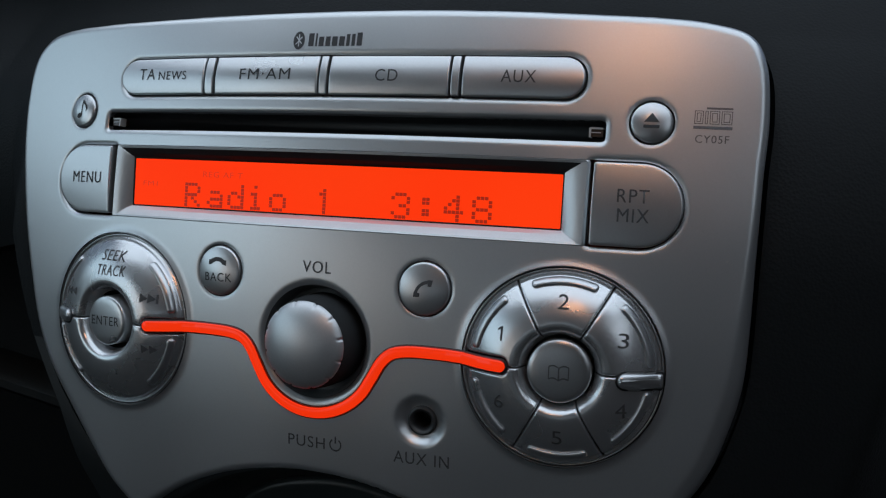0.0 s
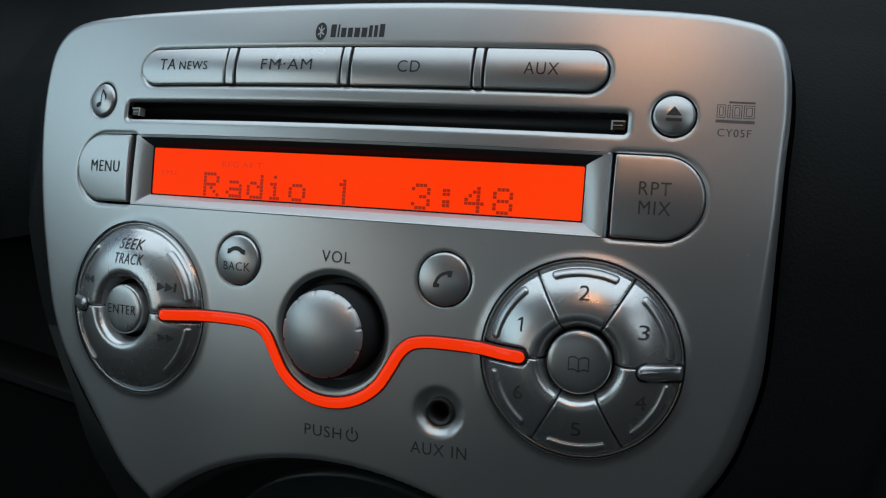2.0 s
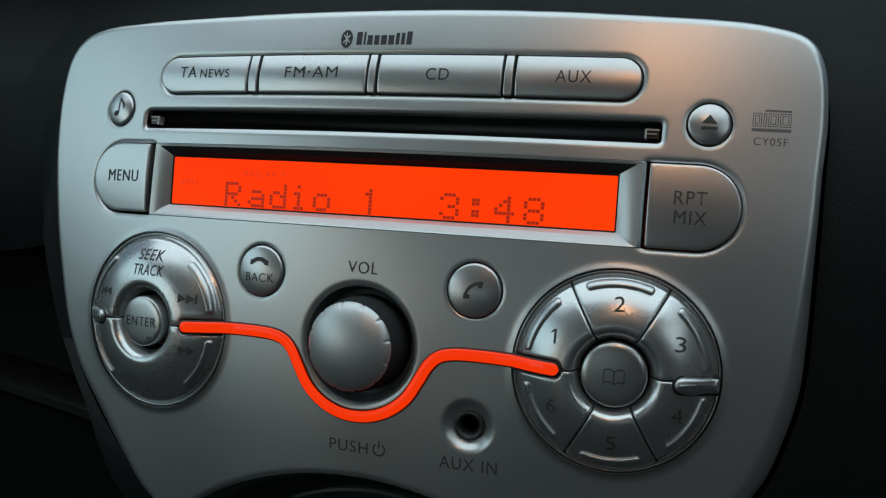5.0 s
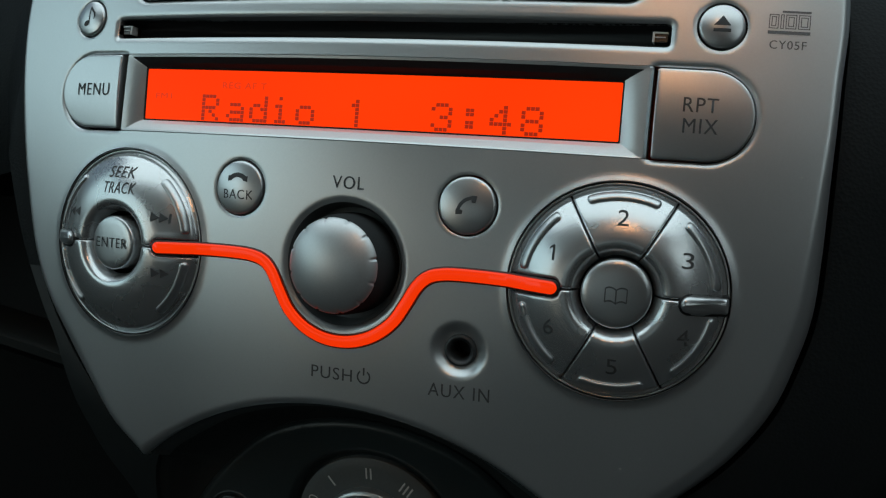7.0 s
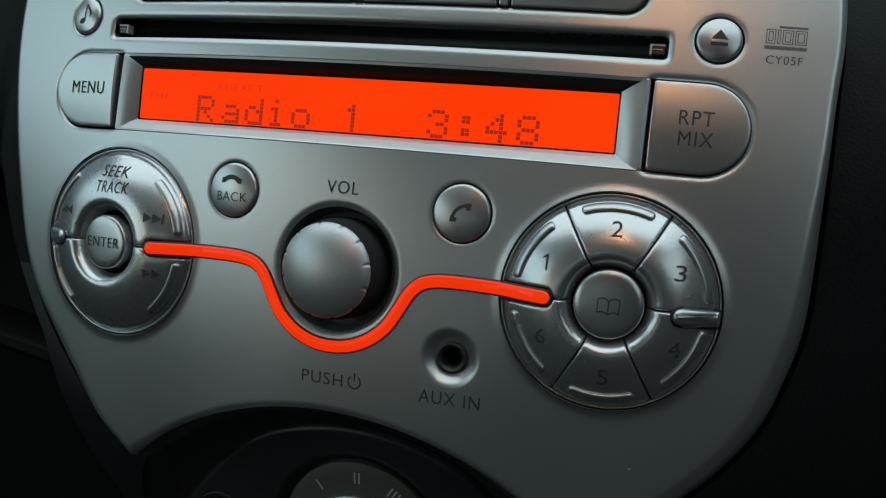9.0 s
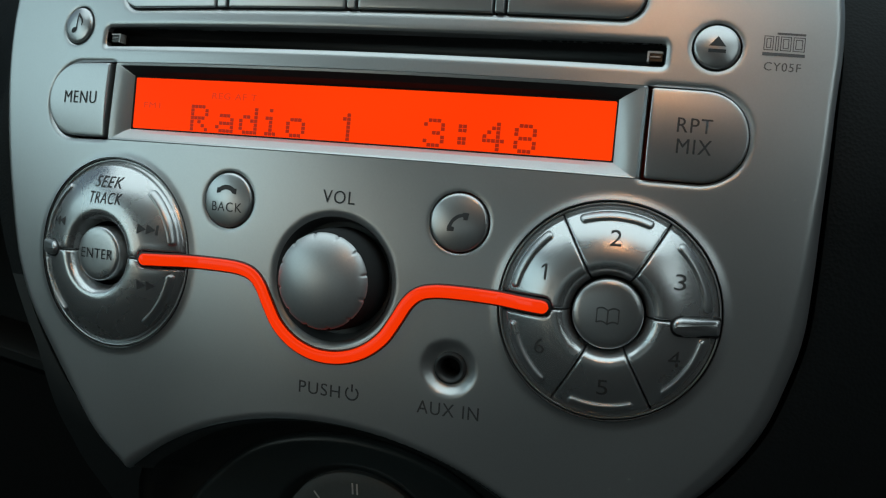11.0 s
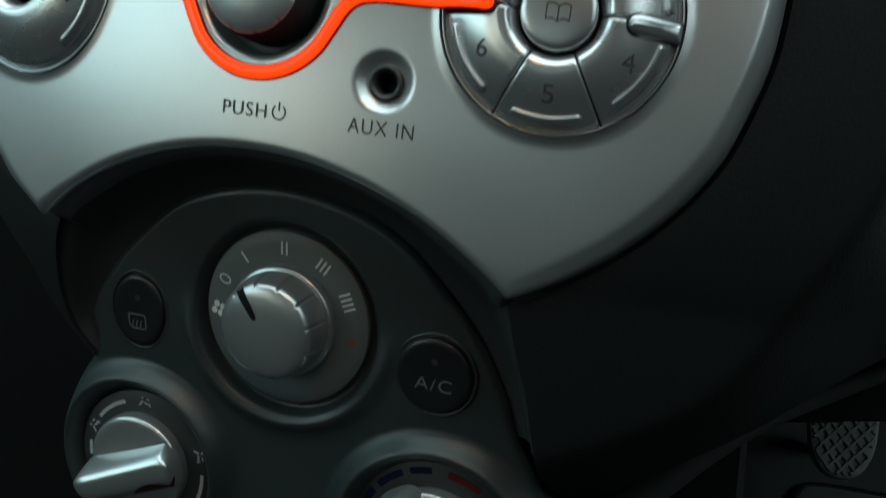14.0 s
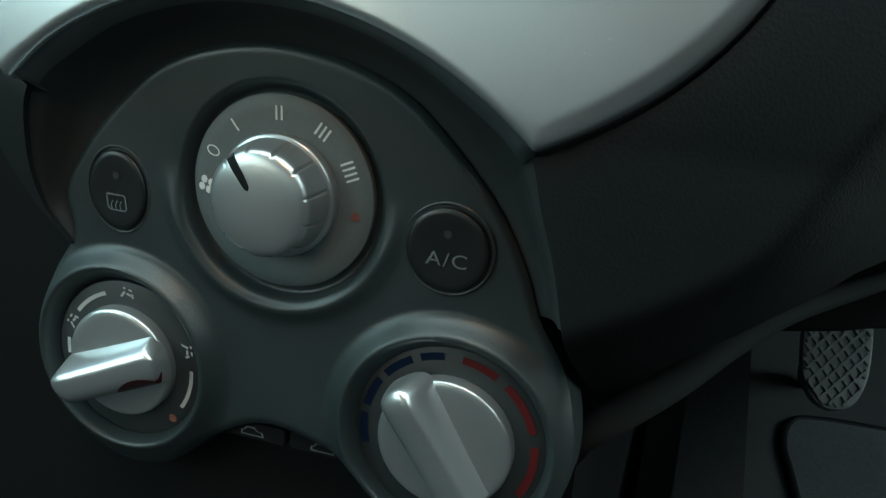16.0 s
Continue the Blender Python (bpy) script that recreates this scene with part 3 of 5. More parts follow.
ob, face = round_buttons["eject"]
flat_print("eject_symbol", [[(68.85, 33.8), (71.95, 33.8), (70.4, 35.7)], [(68.85, 32.6), (71.95, 32.6), (71.95, 33.25), (68.85, 33.25)]], face, INK, ob)
ob, face = round_buttons["note"]
head = [(-72.15 + 0.95 * math.cos(a) * 0.9 - 0.62 * math.sin(a) * 0.42, 33.0 + 0.95 * math.cos(a) * 0.42 + 0.62 * math.sin(a) * 0.9) for a in np.linspace(0, 2 * math.pi, 18, endpoint=False)]
flat_print("note_symbol", [head, [(-71.58, 33.2), (-71.26, 33.2), (-71.26, 37.0), (-71.58, 37.0)], [(-71.26, 37.0), (-71.26, 36.2), (-70.5, 35.5), (-70.12, 34.7), (-70.2, 33.9), (-69.72, 34.7), (-69.85, 35.5), (-70.6, 36.3)]], face, INK, ob)
ob, face = round_buttons["back"]
lettering("BACK", -24.3, -4.2, 7.2, 2.2, face, ob)
flat_print("hang_up_symbol", [*arc_quads(-24.6, -2.6, 2.0, 3.0, 40, 140), [(-22.2, -1.5), (-22.2, -0.3), (-23.2, -0.2), (-23.2, -1.3)], [(-27.0, -1.5), (-26.0, -1.3), (-26.0, -0.2), (-27.0, -0.3)]], face, INK, ob)
ob, face = round_buttons["phone"]
receiver = [*arc_quads(27.6, -4.5, 2.75, 3.45, 100, 164), *arc_quads(27.6, -4.5, 2.15, 3.55, 80, 100, 6), *arc_quads(27.6, -4.5, 2.15, 3.55, 164, 184, 6)]
flat_print("call_symbol", receiver, face, INK, ob)


# ------------------------------------------------------------------ the two dials
def dial_h(r):
    return np.interp(r, [6.8, 7.2, 7.6, 8.0, 8.4, 8.8, 9.4, 10.2, 12, 13.5, 15, 16.5, 18, 18.9, 19.15, 19.4, 20.4], [1.2, 2.4, 3.4, 4.1, 4.55, 4.8, 4.95, 4.9, 4.5, 3.98, 3.3, 2.45, 1.4, 0.78, 0.4, -0.15, -1.0])


DIAL_RINGS = [20.12, 20.05, 19.9, 19.55, 19.4, 19.28, 19.15, 19.02, 18.9, 18.4, 17, 16, 14.5, 13, 11.5, 10.5, 9.8, 9.3, 8.9, 8.6, 8.3, 8.0, 7.7, 7.3, 6.9]


def dial_frame(sx):
    dx, dr = DIALS[sx]
    flat_at, k = frame_at(dx, S(dx, DIAL_Z), DIAL_Z, (2 * 1.144e-3 * dx, -1, 2 * 1.49e-3 * DIAL_Z)), dr / 20.5
    return lambda a, b, h: flat_at(np.asarray(a) * k, np.asarray(b) * k, h)


def wedge(name, at, a0, a1, parent, label="", slot=None):
    """One key of a dial, between two angles, with softened edges; slot is (angle, radius) where the light strip lies in the edge."""
    away, drop = (0.0, 0.1, 0.24, 0.42), (0.5, 0.22, 0.06, 0.0)
    n = 28 + 2 * len(away)

    def edges(r):
        ends = []
        for a in (a0, a1):
            g = 0.12
            if slot is not None and abs(a - slot[0]) < 1 and r > slot[1]:
                g = math.sqrt(max(1.8 ** 2 - max(slot[1] + 1.8 - r, 0) ** 2, g * g))
            ends.append(math.asin(g / r))
        lo, hi = radians(a0) + ends[0], radians(a1) - ends[1]
        near = [d / r for d in away]
        t = np.concatenate([[lo + d for d in near], np.linspace(lo + near[-1], hi - near[-1], 30)[1:-1], [hi - d for d in near[::-1]]])
        return t, np.concatenate([drop, np.zeros(28), drop[::-1]])

    radii = sorted({*DIAL_RINGS, *([slot[1] + d for d in (0.02, 0.15, 0.4, 0.8, 1.3, 1.8)] if slot else [])}, reverse=True)
    rows = []
    for r in radii:
        t, down = edges(r)
        rows.append(at(r * np.cos(t), r * np.sin(t), dial_h(np.full(n, r)) - down))
    verts = np.concatenate(rows)
    faces = [(k * n + i, k * n + i + 1, (k + 1) * n + i + 1, (k + 1) * n + i) for k in range(len(rows) - 1) for i in range(n - 1)]
    m = len(verts)
    side = []
    for col in (0, n - 1):
        b = m + len(side)
        side += [verts[k * n + col] for k in range(len(radii))]
        for r in radii:
            t = edges(r)[0][col]
            side.append(at(r * math.cos(t), r * math.sin(t), -3.0))
        q = len(radii)
        faces += [(b + k, b + k + 1, b + q + k + 1, b + q + k) for k in range(q - 1)]
    return mesh_object(name, np.concatenate([verts, np.array(side)]), faces, KEY, parent, label, sharp=60)


def ridge(name, at, r, a0, a1, parent, width=0.8, rise=0.75):
    """A raised curved rib on a dial key."""
    n, m = 40, 9
    rings = []
    for k in range(n):
        u = 0.5 - 0.5 * math.cos(math.pi * k / (n - 1))
        t = radians(a0 + (a1 - a0) * u)
        e = min(u, 1 - u) * radians(abs(a1 - a0)) * r
        taper = math.sqrt(max(1 - max(1 - e / width, 0) ** 2, 0.0)) + 0.02
        q = np.radians(np.linspace(-10, 190, m))
        rr = r + width * taper * np.cos(q)
        rings.append(at(rr * math.cos(t), rr * math.sin(t), dial_h(rr) + rise * taper * np.sin(q)))
    verts = np.concatenate(rings)
    faces = [(k * m + i, k * m + i + 1, (k + 1) * m + i + 1, (k + 1) * m + i) for k in range(n - 1) for i in range(m - 1)]
    return mesh_object(name, verts, faces, BUTTON, parent, sharp=0)


def dial_face(at):
    """Depth of the dial's face at a point of the dash frame."""
    o, ex = at(0, 0, 0), at(1, 0, 0) - at(0, 0, 0)
    ez, eh = at(0, 1, 0) - o, at(0, 0, 1) - o

    def depth(x, z):
        u, w = (x - o[0]) / ex[0], (z - o[2]) / ez[2]
        for _ in range(3):
            h = float(dial_h(np.hypot(u, w)))
            u, w = (x - o[0] - h * eh[0]) / ex[0], (z - o[2] - h * eh[2]) / ez[2]
        h = float(dial_h(np.hypot(u, w)))
        return (o + u * ex + w * ez + h * eh)[1]

    return depth


def bar_key(name, at, r0, r1, turn, parent, drop=0.0):
    """A rounded raised bar lying across the rim of a dial, in a dark groove."""
    c, s = math.cos(radians(turn)), math.sin(radians(turn))

    def bar_rings(q, steps):
        rings = []
        for d, lift in steps:
            p = inset(q, d) + [0, drop]
            hh = np.maximum(dial_h(np.hypot(p[:, 0], p[:, 1])), 0.1)
            rings.append(at(p[:, 0] * c - p[:, 1] * s, p[:, 0] * s + p[:, 1] * c, hh + lift))
        return rings

    v, f = loft(bar_rings(rounded(r0 - 0.45, r1 + 0.1, -2.0, 2.0, 1.95, 0.6, 0.6, 1.95, n=10, edge=8), ((0, -1.5), (0, 0.06), (0.1, 0.1))), cap_last=True)
    mesh_object("bar_groove", v, f, BLACK, parent, "dark groove round the bar", sharp=0)
    v, f = loft(bar_rings(rounded(r0, r1, -1.5, 1.5, 1.45, 0.6, 0.6, 1.45, n=10, edge=8), ((0, -1.5), (0, 0.35), (0.12, 0.7), (0.4, 0.98), (0.8, 1.1))), cap_last=True)
    return mesh_object(name, v, f, BUTTON, parent, "silver bar across the dial rim", sharp=0)


for sx in (-1, 1):
    at = dial_frame(sx)
    lathe("dial_well", at, [(20.9, 0.2), (20.8, -3.0), (6.5, -3.2), (0.1, -3.2)], BLACK, radio, "black gap behind the dial")
    rim_x, rim_r = DIALS[sx]
    rim_t = np.linspace(0, 2 * np.pi, 160, endpoint=False)
    rings = []
    bead = [(-0.3 + 0.19 * math.cos(a), 0.22 + 0.19 * math.sin(a)) for a in np.radians(np.linspace(0, 180, 11))]
    for grow, out in [(-0.11, -1.5), *bead, (-0.49, -1.5)]:
        px, pz = rim_x + (rim_r + grow) * np.cos(rim_t), DIAL_Z + (rim_r + grow) * np.sin(rim_t)
        rings.append(np.stack([px, S(px, pz) - out, pz], 1))
    mesh_object("dial_collar", *loft(rings), BUTTON, radio, "thin silver rim round the dial", sharp=0)
    face = dial_face(at)
    if sx > 0:
        for k, (digit, w) in enumerate((("3", 2.0), ("2", 2.1), ("1", 1.0), ("6", 2.0), ("5", 2.0), ("4", 2.1))):
            a0, a1 = (0, 60, 120, 180, 243, 299)[k], (60, 120, 180, 243, 299, 360)[k]
            key = wedge("preset_button", at, a0, a1, radio, slot=(180, 10.2) if k in (2, 3) else None)
            ridge("ridge", at, 18.0, *((6, 50), (68, 112), (130, 171), (191, 233), (251, 291), (308, 350))[k], key)
            px, pz = {"3": (68.4, -9.9), "2": (56.4, -3.0), "1": (44.0, -10.4), "6": (44.3, -24.3), "5": (56.4, -30.6), "4": (68.6, -23.9)}[digit]
            if digit == "1":
                flat_print("lettering", [[(px + 0.1, pz - 1.47), (px + 0.5, pz - 1.47), (px + 0.5, pz + 1.47), (px + 0.1, pz + 1.47)], [(px + 0.1, pz + 1.47), (px + 0.1, pz + 1.0), (px - 0.55, pz + 0.6), (px - 0.55, pz + 0.95)]], face, INK, key)
            else:
                lettering(digit, px, pz, w, 2.95, face, key, bold=0.0, lift=0.08, fine=True)
        book = lathe("phone_book_button", at, [(6.5, -3), (6.5, 3.6), (6.42, 3.9), (6.15, 4.15), (5.2, 4.35), (4, 4.47), (2, 4.57), (0.1, 4.6)], BUTTON, radio, n=72)
        o = at(0, -0.4, 4.65)
        flat = lambda x, z: o[1] + 2 * 1.144e-3 * DIALS[1][0] * (x - o[0]) + 2 * 1.49e-3 * DIAL_Z * (z - o[2])
        lines = []
        for m in (-1, 1):
            pts = spline([(0.0, 1.1), (0.7, 1.5), (1.35, 1.55), (1.95, 1.35)], 5)
            for zz in (0.0, -2.5):
                lines.append([(o[0] + m * a, o[2] + b + zz + 0.15) for a, b in pts] + [(o[0] + m * a, o[2] + b + zz - 0.15) for a, b in pts[::-1]])
            lines.append([(o[0] + m * 1.85, o[2] + 1.4), (o[0] + m * 2.08, o[2] + 1.4), (o[0] + m * 2.08, o[2] - 1.2), (o[0] + m * 1.85, o[2] - 1.2)])
        lines.append([(o[0] - 0.14, o[2] + 1.0), (o[0] + 0.14, o[2] + 1.0), (o[0] + 0.14, o[2] - 1.5), (o[0] - 0.14, o[2] - 1.5)])
        flat_print("book_symbol", lines, flat, INK, book, lift=0.05)
        bar_key("dial_bar", at, 11.6, 20.4, -1.0, radio, -0.5)
    else:
        upper, lower = wedge("seek_up_button", at, 0, 180, radio, slot=(0, 11.0)), wedge("seek_down_button", at, 180, 360, radio, slot=(360, 11.0))
        for key, spans in ((upper, ((10, 52), (128, 172))), (lower, ((188, 232), (308, 351)))):
            for a0, a1 in spans:
                ridge("ridge", at, 18.0, a0, a1, key)
        lettering("SEEK", -53.7, -1.2, 7.3, 2.6, face, upper, shear=0.04, bold=0.0, fine=True)
        lettering("TRACK", -53.6, -4.8, 8.9, 2.6, face, upper, shear=0.04, bold=0.0, fine=True)

        def arrows(cx, cz, sgn, bar):
            out = [[(cx + sgn * a, cz - 1.05), (cx + sgn * a, cz + 1.05), (cx + sgn * (a + 1.9), cz)] for a in (-2.0, 0.0)]
            if bar:
                out.append([(cx + sgn * 2.0, cz - 1.05), (cx + sgn * 2.45, cz - 1.05), (cx + sgn * 2.45, cz + 1.05), (cx + sgn * 2.0, cz + 1.05)])
            return out

        flat_print("skip_forward_symbol", arrows(-42.1, -10.6, 1, True), face, INK, upper, lift=0.12)
        flat_print("skip_back_symbol", arrows(-66.6, -10.7, -1, True), face, INK, upper, lift=0.12)
        flat_print("fast_forward_symbol", arrows(-41.4, -22.6, 1, False), face, INK, lower, lift=0.12)
        enter = lathe("enter_button", at, [(5.85, -3), (5.85, 3.9), (5.77, 4.2), (5.55, 4.4), (5.0, 4.55), (4, 4.65), (2, 4.72), (0.1, 4.75)], BUTTON, radio, n=72)
        o2 = at(0, 0, 4.8)
        lettering("ENTER", o2[0], o2[2], 8.8, 2.4, lambda x, z: o2[1] + 2 * 1.144e-3 * DIALS[-1][0] * (x - o2[0]) + 2 * 1.49e-3 * DIAL_Z * (z - o2[2]), enter, lift=0.05)
        bar_key("dial_bar", at, 11.6, 19.4, 180, radio)

# ------------------------------------------------------------------ volume knob in its pit
kat = frame_at(KX, S(KX, KZ), KZ, (0, -1, 2 * 1.49e-3 * KZ))
lathe("knob_pit", kat, [(12.65, -0.5), (12.5, -1.0), (12.3, -2.2), (12.0, -3.6), (11.6, -4.6), (10.8, -5.0), (0.1, -5.0)], HOLLOW, radio, "grey round pit round the volume knob")


def notches(rows, count, first, wide, deep):
    def cut(t, k):
        if k not in rows:
            return 0 * t
        a = (np.degrees(t) - first) % (360 / count)
        a = np.minimum(a, 360 / count - a)
        return rows[k] * deep * np.clip(1.4 - a / wide, 0, 1)
    return cut


volume = lathe("volume_knob", kat, [(10.5, -5), (10.4, -2), (10.25, 0.6), (10.05, 2.4), (9.8, 3.6), (9.56, 4.1), (9.3, 4.2), (0.1, 4.2)], SIDE, radio, "domed silver volume knob with notched rim", n=120, sharp=40)
lathe("knob_cap", kat, [(9.58, 4.25), (9.6, 4.36), (9.56, 4.47), (9.46, 4.62), (9.22, 4.9), (8.88, 5.18), (8.4, 5.5), (7.8, 5.8), (6.8, 6.25), (5.3, 6.75), (3.4, 7.1), (1.8, 7.3), (0.1, 7.36)], CAP, volume,
      "satin silver domed cap", n=300, notch=notches({0: 0.5, 1: 0.8, 2: 1, 3: 1, 4: 0.8, 5: 0.3}, 12, 13, 1.7, 0.4), sharp=0)

# headphone-size audio socket
jat = frame_at(JX, S(JX, JZ) + 1.6, JZ, (2 * 1.144e-3 * JX, -1, 2 * 1.49e-3 * JZ))
lathe("audio_socket", jat, [(3.35, -1.5), (3.3, 0.3), (3.1, 0.75), (2.75, 0.9), (2.35, 0.75), (2.0, 0.2), (1.85, -1), (1.8, -6), (0.1, -6)], PIT, radio, "black round audio socket", n=56)

# ------------------------------------------------------------------ glowing strip that sweeps under the knob
half = [(0.0, -32.55), (4.2, -32.0), (8.3, -30.2), (11.8, -27.2), (14.2, -23.4), (16.3, -19.7), (18.5, -17.6), (21.5, -16.7), (26, -16.45), (34.2, -16.55), (39, -16.75), (44.6, -17.05)]
rp = np.array(half)
path = spline(np.concatenate([(rp * [-0.975, 1])[::-1][:-1], rp * [1.01, 1]]) + [0.6, 0], 8)
path = resample(path, 420)


def strip_base(x):
    a = np.abs(x - 0.6)
    return np.interp(a, [0, 31, 34.5, 36.5, 39, 42, 46], [0.0, 0.0, 0.7, 2.0, 3.5, 4.6, 5.1])


def sweep_strip(path, half_width, rise):
    tang = np.gradient(path, axis=0)
    tang /= np.linalg.norm(tang, axis=1, keepdims=True)
    nor = np.stack([-tang[:, 1], tang[:, 0]], 1)
    s = np.r_[0, np.cumsum(np.linalg.norm(np.diff(path, axis=0), axis=1))]
    e = np.minimum(s, s[-1] - s)
    taper = np.sqrt(np.clip(1 - np.clip(1 - e / half_width, 0, 1) ** 2, 0.0004, 1))
    q = np.radians(np.linspace(-20, 200, 13))
    verts = []
    for p, nn, k in zip(path, nor, taper):
        w = half_width * k * np.sign(np.cos(q)) * np.abs(np.cos(q)) ** 0.75
        h = rise * np.sin(q) + 0.0
        xz = p + np.outer(w, nn)
        verts.append(np.stack([xz[:, 0], S(xz[:, 0], xz[:, 1]) - strip_base(p[0]) - h * (0.4 + 0.6 * k), xz[:, 1]], 1))
    m = len(q)
    faces = [(k * m + i, (k + 1) * m + i, (k + 1) * m + i + 1, k * m + i + 1) for k in range(len(path) - 1) for i in range(m - 1)]
    return np.concatenate(verts), faces


v, f = sweep_strip(path, 1.38, 0.85)
strip = mesh_object("light_strip", v, f, STRIP, radio, "glowing orange plastic light strip", sharp=0)
strip.data.materials.append(STRIP_FLANK)
for k, poly in enumerate(strip.data.polygons):
    poly.material_index = 0 if 3 <= k % 12 <= 8 else 1
# silver groove edge under the strip
v, f = sweep_strip(resample(np.concatenate([path[:1] - [0.55, 0], path, path[-1:] + [0.5, 0]]), 420), 1.55, 0.16)
mesh_object("strip_groove", v, f, PIT, radio, "dark groove round the light strip", sharp=0)

# ------------------------------------------------------------------ printing on the fascia
fasc = [o for o in radio.children if o.name == "fascia"][0]
face0 = lambda x, z: S(x, z)
lettering("VOL", 0.8, -0.1, 7.0, 2.9, face0, fasc)
lettering("PUSH", -0.6, -39.4, 9.2, 2.85, face0, fasc, tilt=0)
lettering("AUX IN", 26.7, -39.8, 12.5, 2.95, face0, fasc)
flat_print("power_symbol", [*arc_quads(6.6, -39.3, 1.15, 1.5, 125, 415, 24), [(6.42, -39.0), (6.78, -39.0), (6.78, -37.4), (6.42, -37.4)]], face0, INK, fasc)
lettering("CY05F", 82.0, 30.9, 6.4, 1.75, face0, fasc, mat=BADGE)
# wireless badge: oval and a row of plain letter-size blocks
flat_print("wireless_mark", [[(-8.85 + 1.45 * math.cos(a), 50.5 + 2.1 * math.sin(a)) for a in np.linspace(0, 2 * math.pi, 28, endpoint=False)]], face0, INK, fasc)
flat_print("wireless_mark_lines", [[(-9.0, 49.1), (-8.75, 49.1), (-8.75, 51.9), (-9.0, 51.9)], [(-9.7, 49.7), (-9.5, 49.5), (-8.0, 51.2), (-8.2, 51.4)], [(-9.7, 51.3), (-9.5, 51.5), (-8.0, 49.8), (-8.2, 49.6)]], face0, SILVER, fasc, lift=0.1)
blocks, x = [], -6.4
for w, h in ((1.35, 3.0), (0.45, 3.0), (1.25, 2.2), (1.2, 2.2), (1.35, 2.2), (1.35, 2.2), (0.85, 2.7), (0.85, 2.7), (1.25, 3.0)):
    blocks.append([(x, 49.1), (x + w, 49.1), (x + w, 49.1 + h), (x, 49.1 + h)])
    x += w + 0.42
for block in blocks:
    flat_print("letter_block", [block], face0, INK, fasc)
for cx, cz, r in ((86.5, 6.9, 0.26), (58.9, -50.8, 0.22), (62.4, -48.3, 0.25), (-31.0, -44.5, 0.15), (74.5, 47.5, 0.14), (-84.0, 20.5, 0.14)):
    flat_print("dust_speck", [[(cx + r * (1 + 0.3 * math.sin(3 * a)) * math.cos(a), cz + 0.7 * r * math.sin(a)) for a in np.linspace(0, 2 * math.pi, 10, endpoint=False)]], face0, WHITE, fasc, "pale dust speck")
# disc badge: plain outlined shapes
for x0, x1, z0, z1 in ((78.4, 80.1, 33.9, 36.6), (80.4, 81.0, 33.9, 36.6), (81.3, 83.2, 33.9, 36.6), (83.5, 85.6, 33.9, 36.6)):
    for k in (0.0, 0.42):
        a, b, c, d, t = x0 + k, x1 - k, z0 + k, z1 - k, 0.16
        if b - a > 0.4:
            out_, in_ = [(a, c), (b, c), (b, d), (a, d)], [(a + t, c + t), (b - t, c + t), (b - t, d - t), (a + t, d - t)]
            flat_print("badge_outline", [[out_[n], out_[(n + 1) % 4], in_[(n + 1) % 4], in_[n]] for n in range(4)], face0, BADGE, fasc)
for bar in ([(78.3, 32.9), (85.7, 32.9), (85.7, 33.5), (78.3, 33.5)], [(80.6, 36.9), (85.6, 36.9), (85.6, 37.3), (80.6, 37.3)]):
    flat_print("badge_bar", [bar], face0, BADGE, fasc)

# dark body of the radio behind the fascia
body_ring = resample(OUTLINE, 160, True)
body_mid = body_ring.mean(0)
body_in = body_mid + (body_ring - body_mid) * 0.965
v, f = loft([np.stack([body_in[:, 0], S(body_in[:, 0], body_in[:, 1]) + 9.2, body_in[:, 1]], 1), np.stack([body_in[:, 0], np.full(160, 34.0), body_in[:, 1]], 1)], cap_first=True, cap_last=True)
mesh_object("chassis", v, f, BLACK, radio, "black radio chassis", smooth=False)

# ------------------------------------------------------------------ climate controls in their recess
def C(x, z):
    """The sloping face of the climate controls."""
    return 24.6 + 0.257 * (-67.0 - z) + 0.5e-3 * x * x


C_NORMAL = (0, -1, -0.257)
FAN = (0.9, -81.1)
AIR = (-35.8, -123.0)
HEAT = (39.0, -124.5)
AIR_R, HEAT_R = 22.6, 23.6
FACE = [(0, -52.8), (14, -54.6), (26, -59.3), (36, -67.6), (45, -77.6), (51, -88), (54.5, -97), (61, -108), (64, -124), (60, -139), (47, -148), (32, -147), (18, -136), (0, -131.2)]
fr = np.array(FACE, float)
fl = fr[1:-1][::-1] * [-1, 1]
fl[fl[:, 1] < -95, 0] += 5.0
FACE_OUT = resample(spline(np.concatenate([fr, fl]), 8, closed=True), 200, True)
RIM_ARC = spline([(61.1, -96), (58.3, -84.8), (55.3, -76.4), (53.2, -69.5), (50.5, -63.8), (41, -57.6), (30, -51.8), (15, -47.4), (1, -46.2), (-13, -47.4), (-28, -51.8), (-39, -57.6), (-48.5, -63.4), (-51.8, -69), (-54.2, -76), (-55.7, -84.4),
                  (-54.4, -92.8), (-49.5, -99)], 8)
RIM_OUT = resample(np.concatenate([RIM_ARC, spline([(-49.5, -99), (-58, -108), (-62, -124), (-58, -143), (-44, -152), (-18, -146), (0, -142), (18, -146), (32, -153), (48, -152), (63, -143), (67, -124), (64, -108), (61.1, -96)], 8)[1:-1]]), 240, True)


def bump(r, mid, wide, high):
    return high * np.exp(-((r - mid) / wide) ** 2)


def step_in(r, edge, soft):
    t = np.clip((edge - r) / soft + 0.5, 0, 1)
    return t * t * (3 - 2 * t)


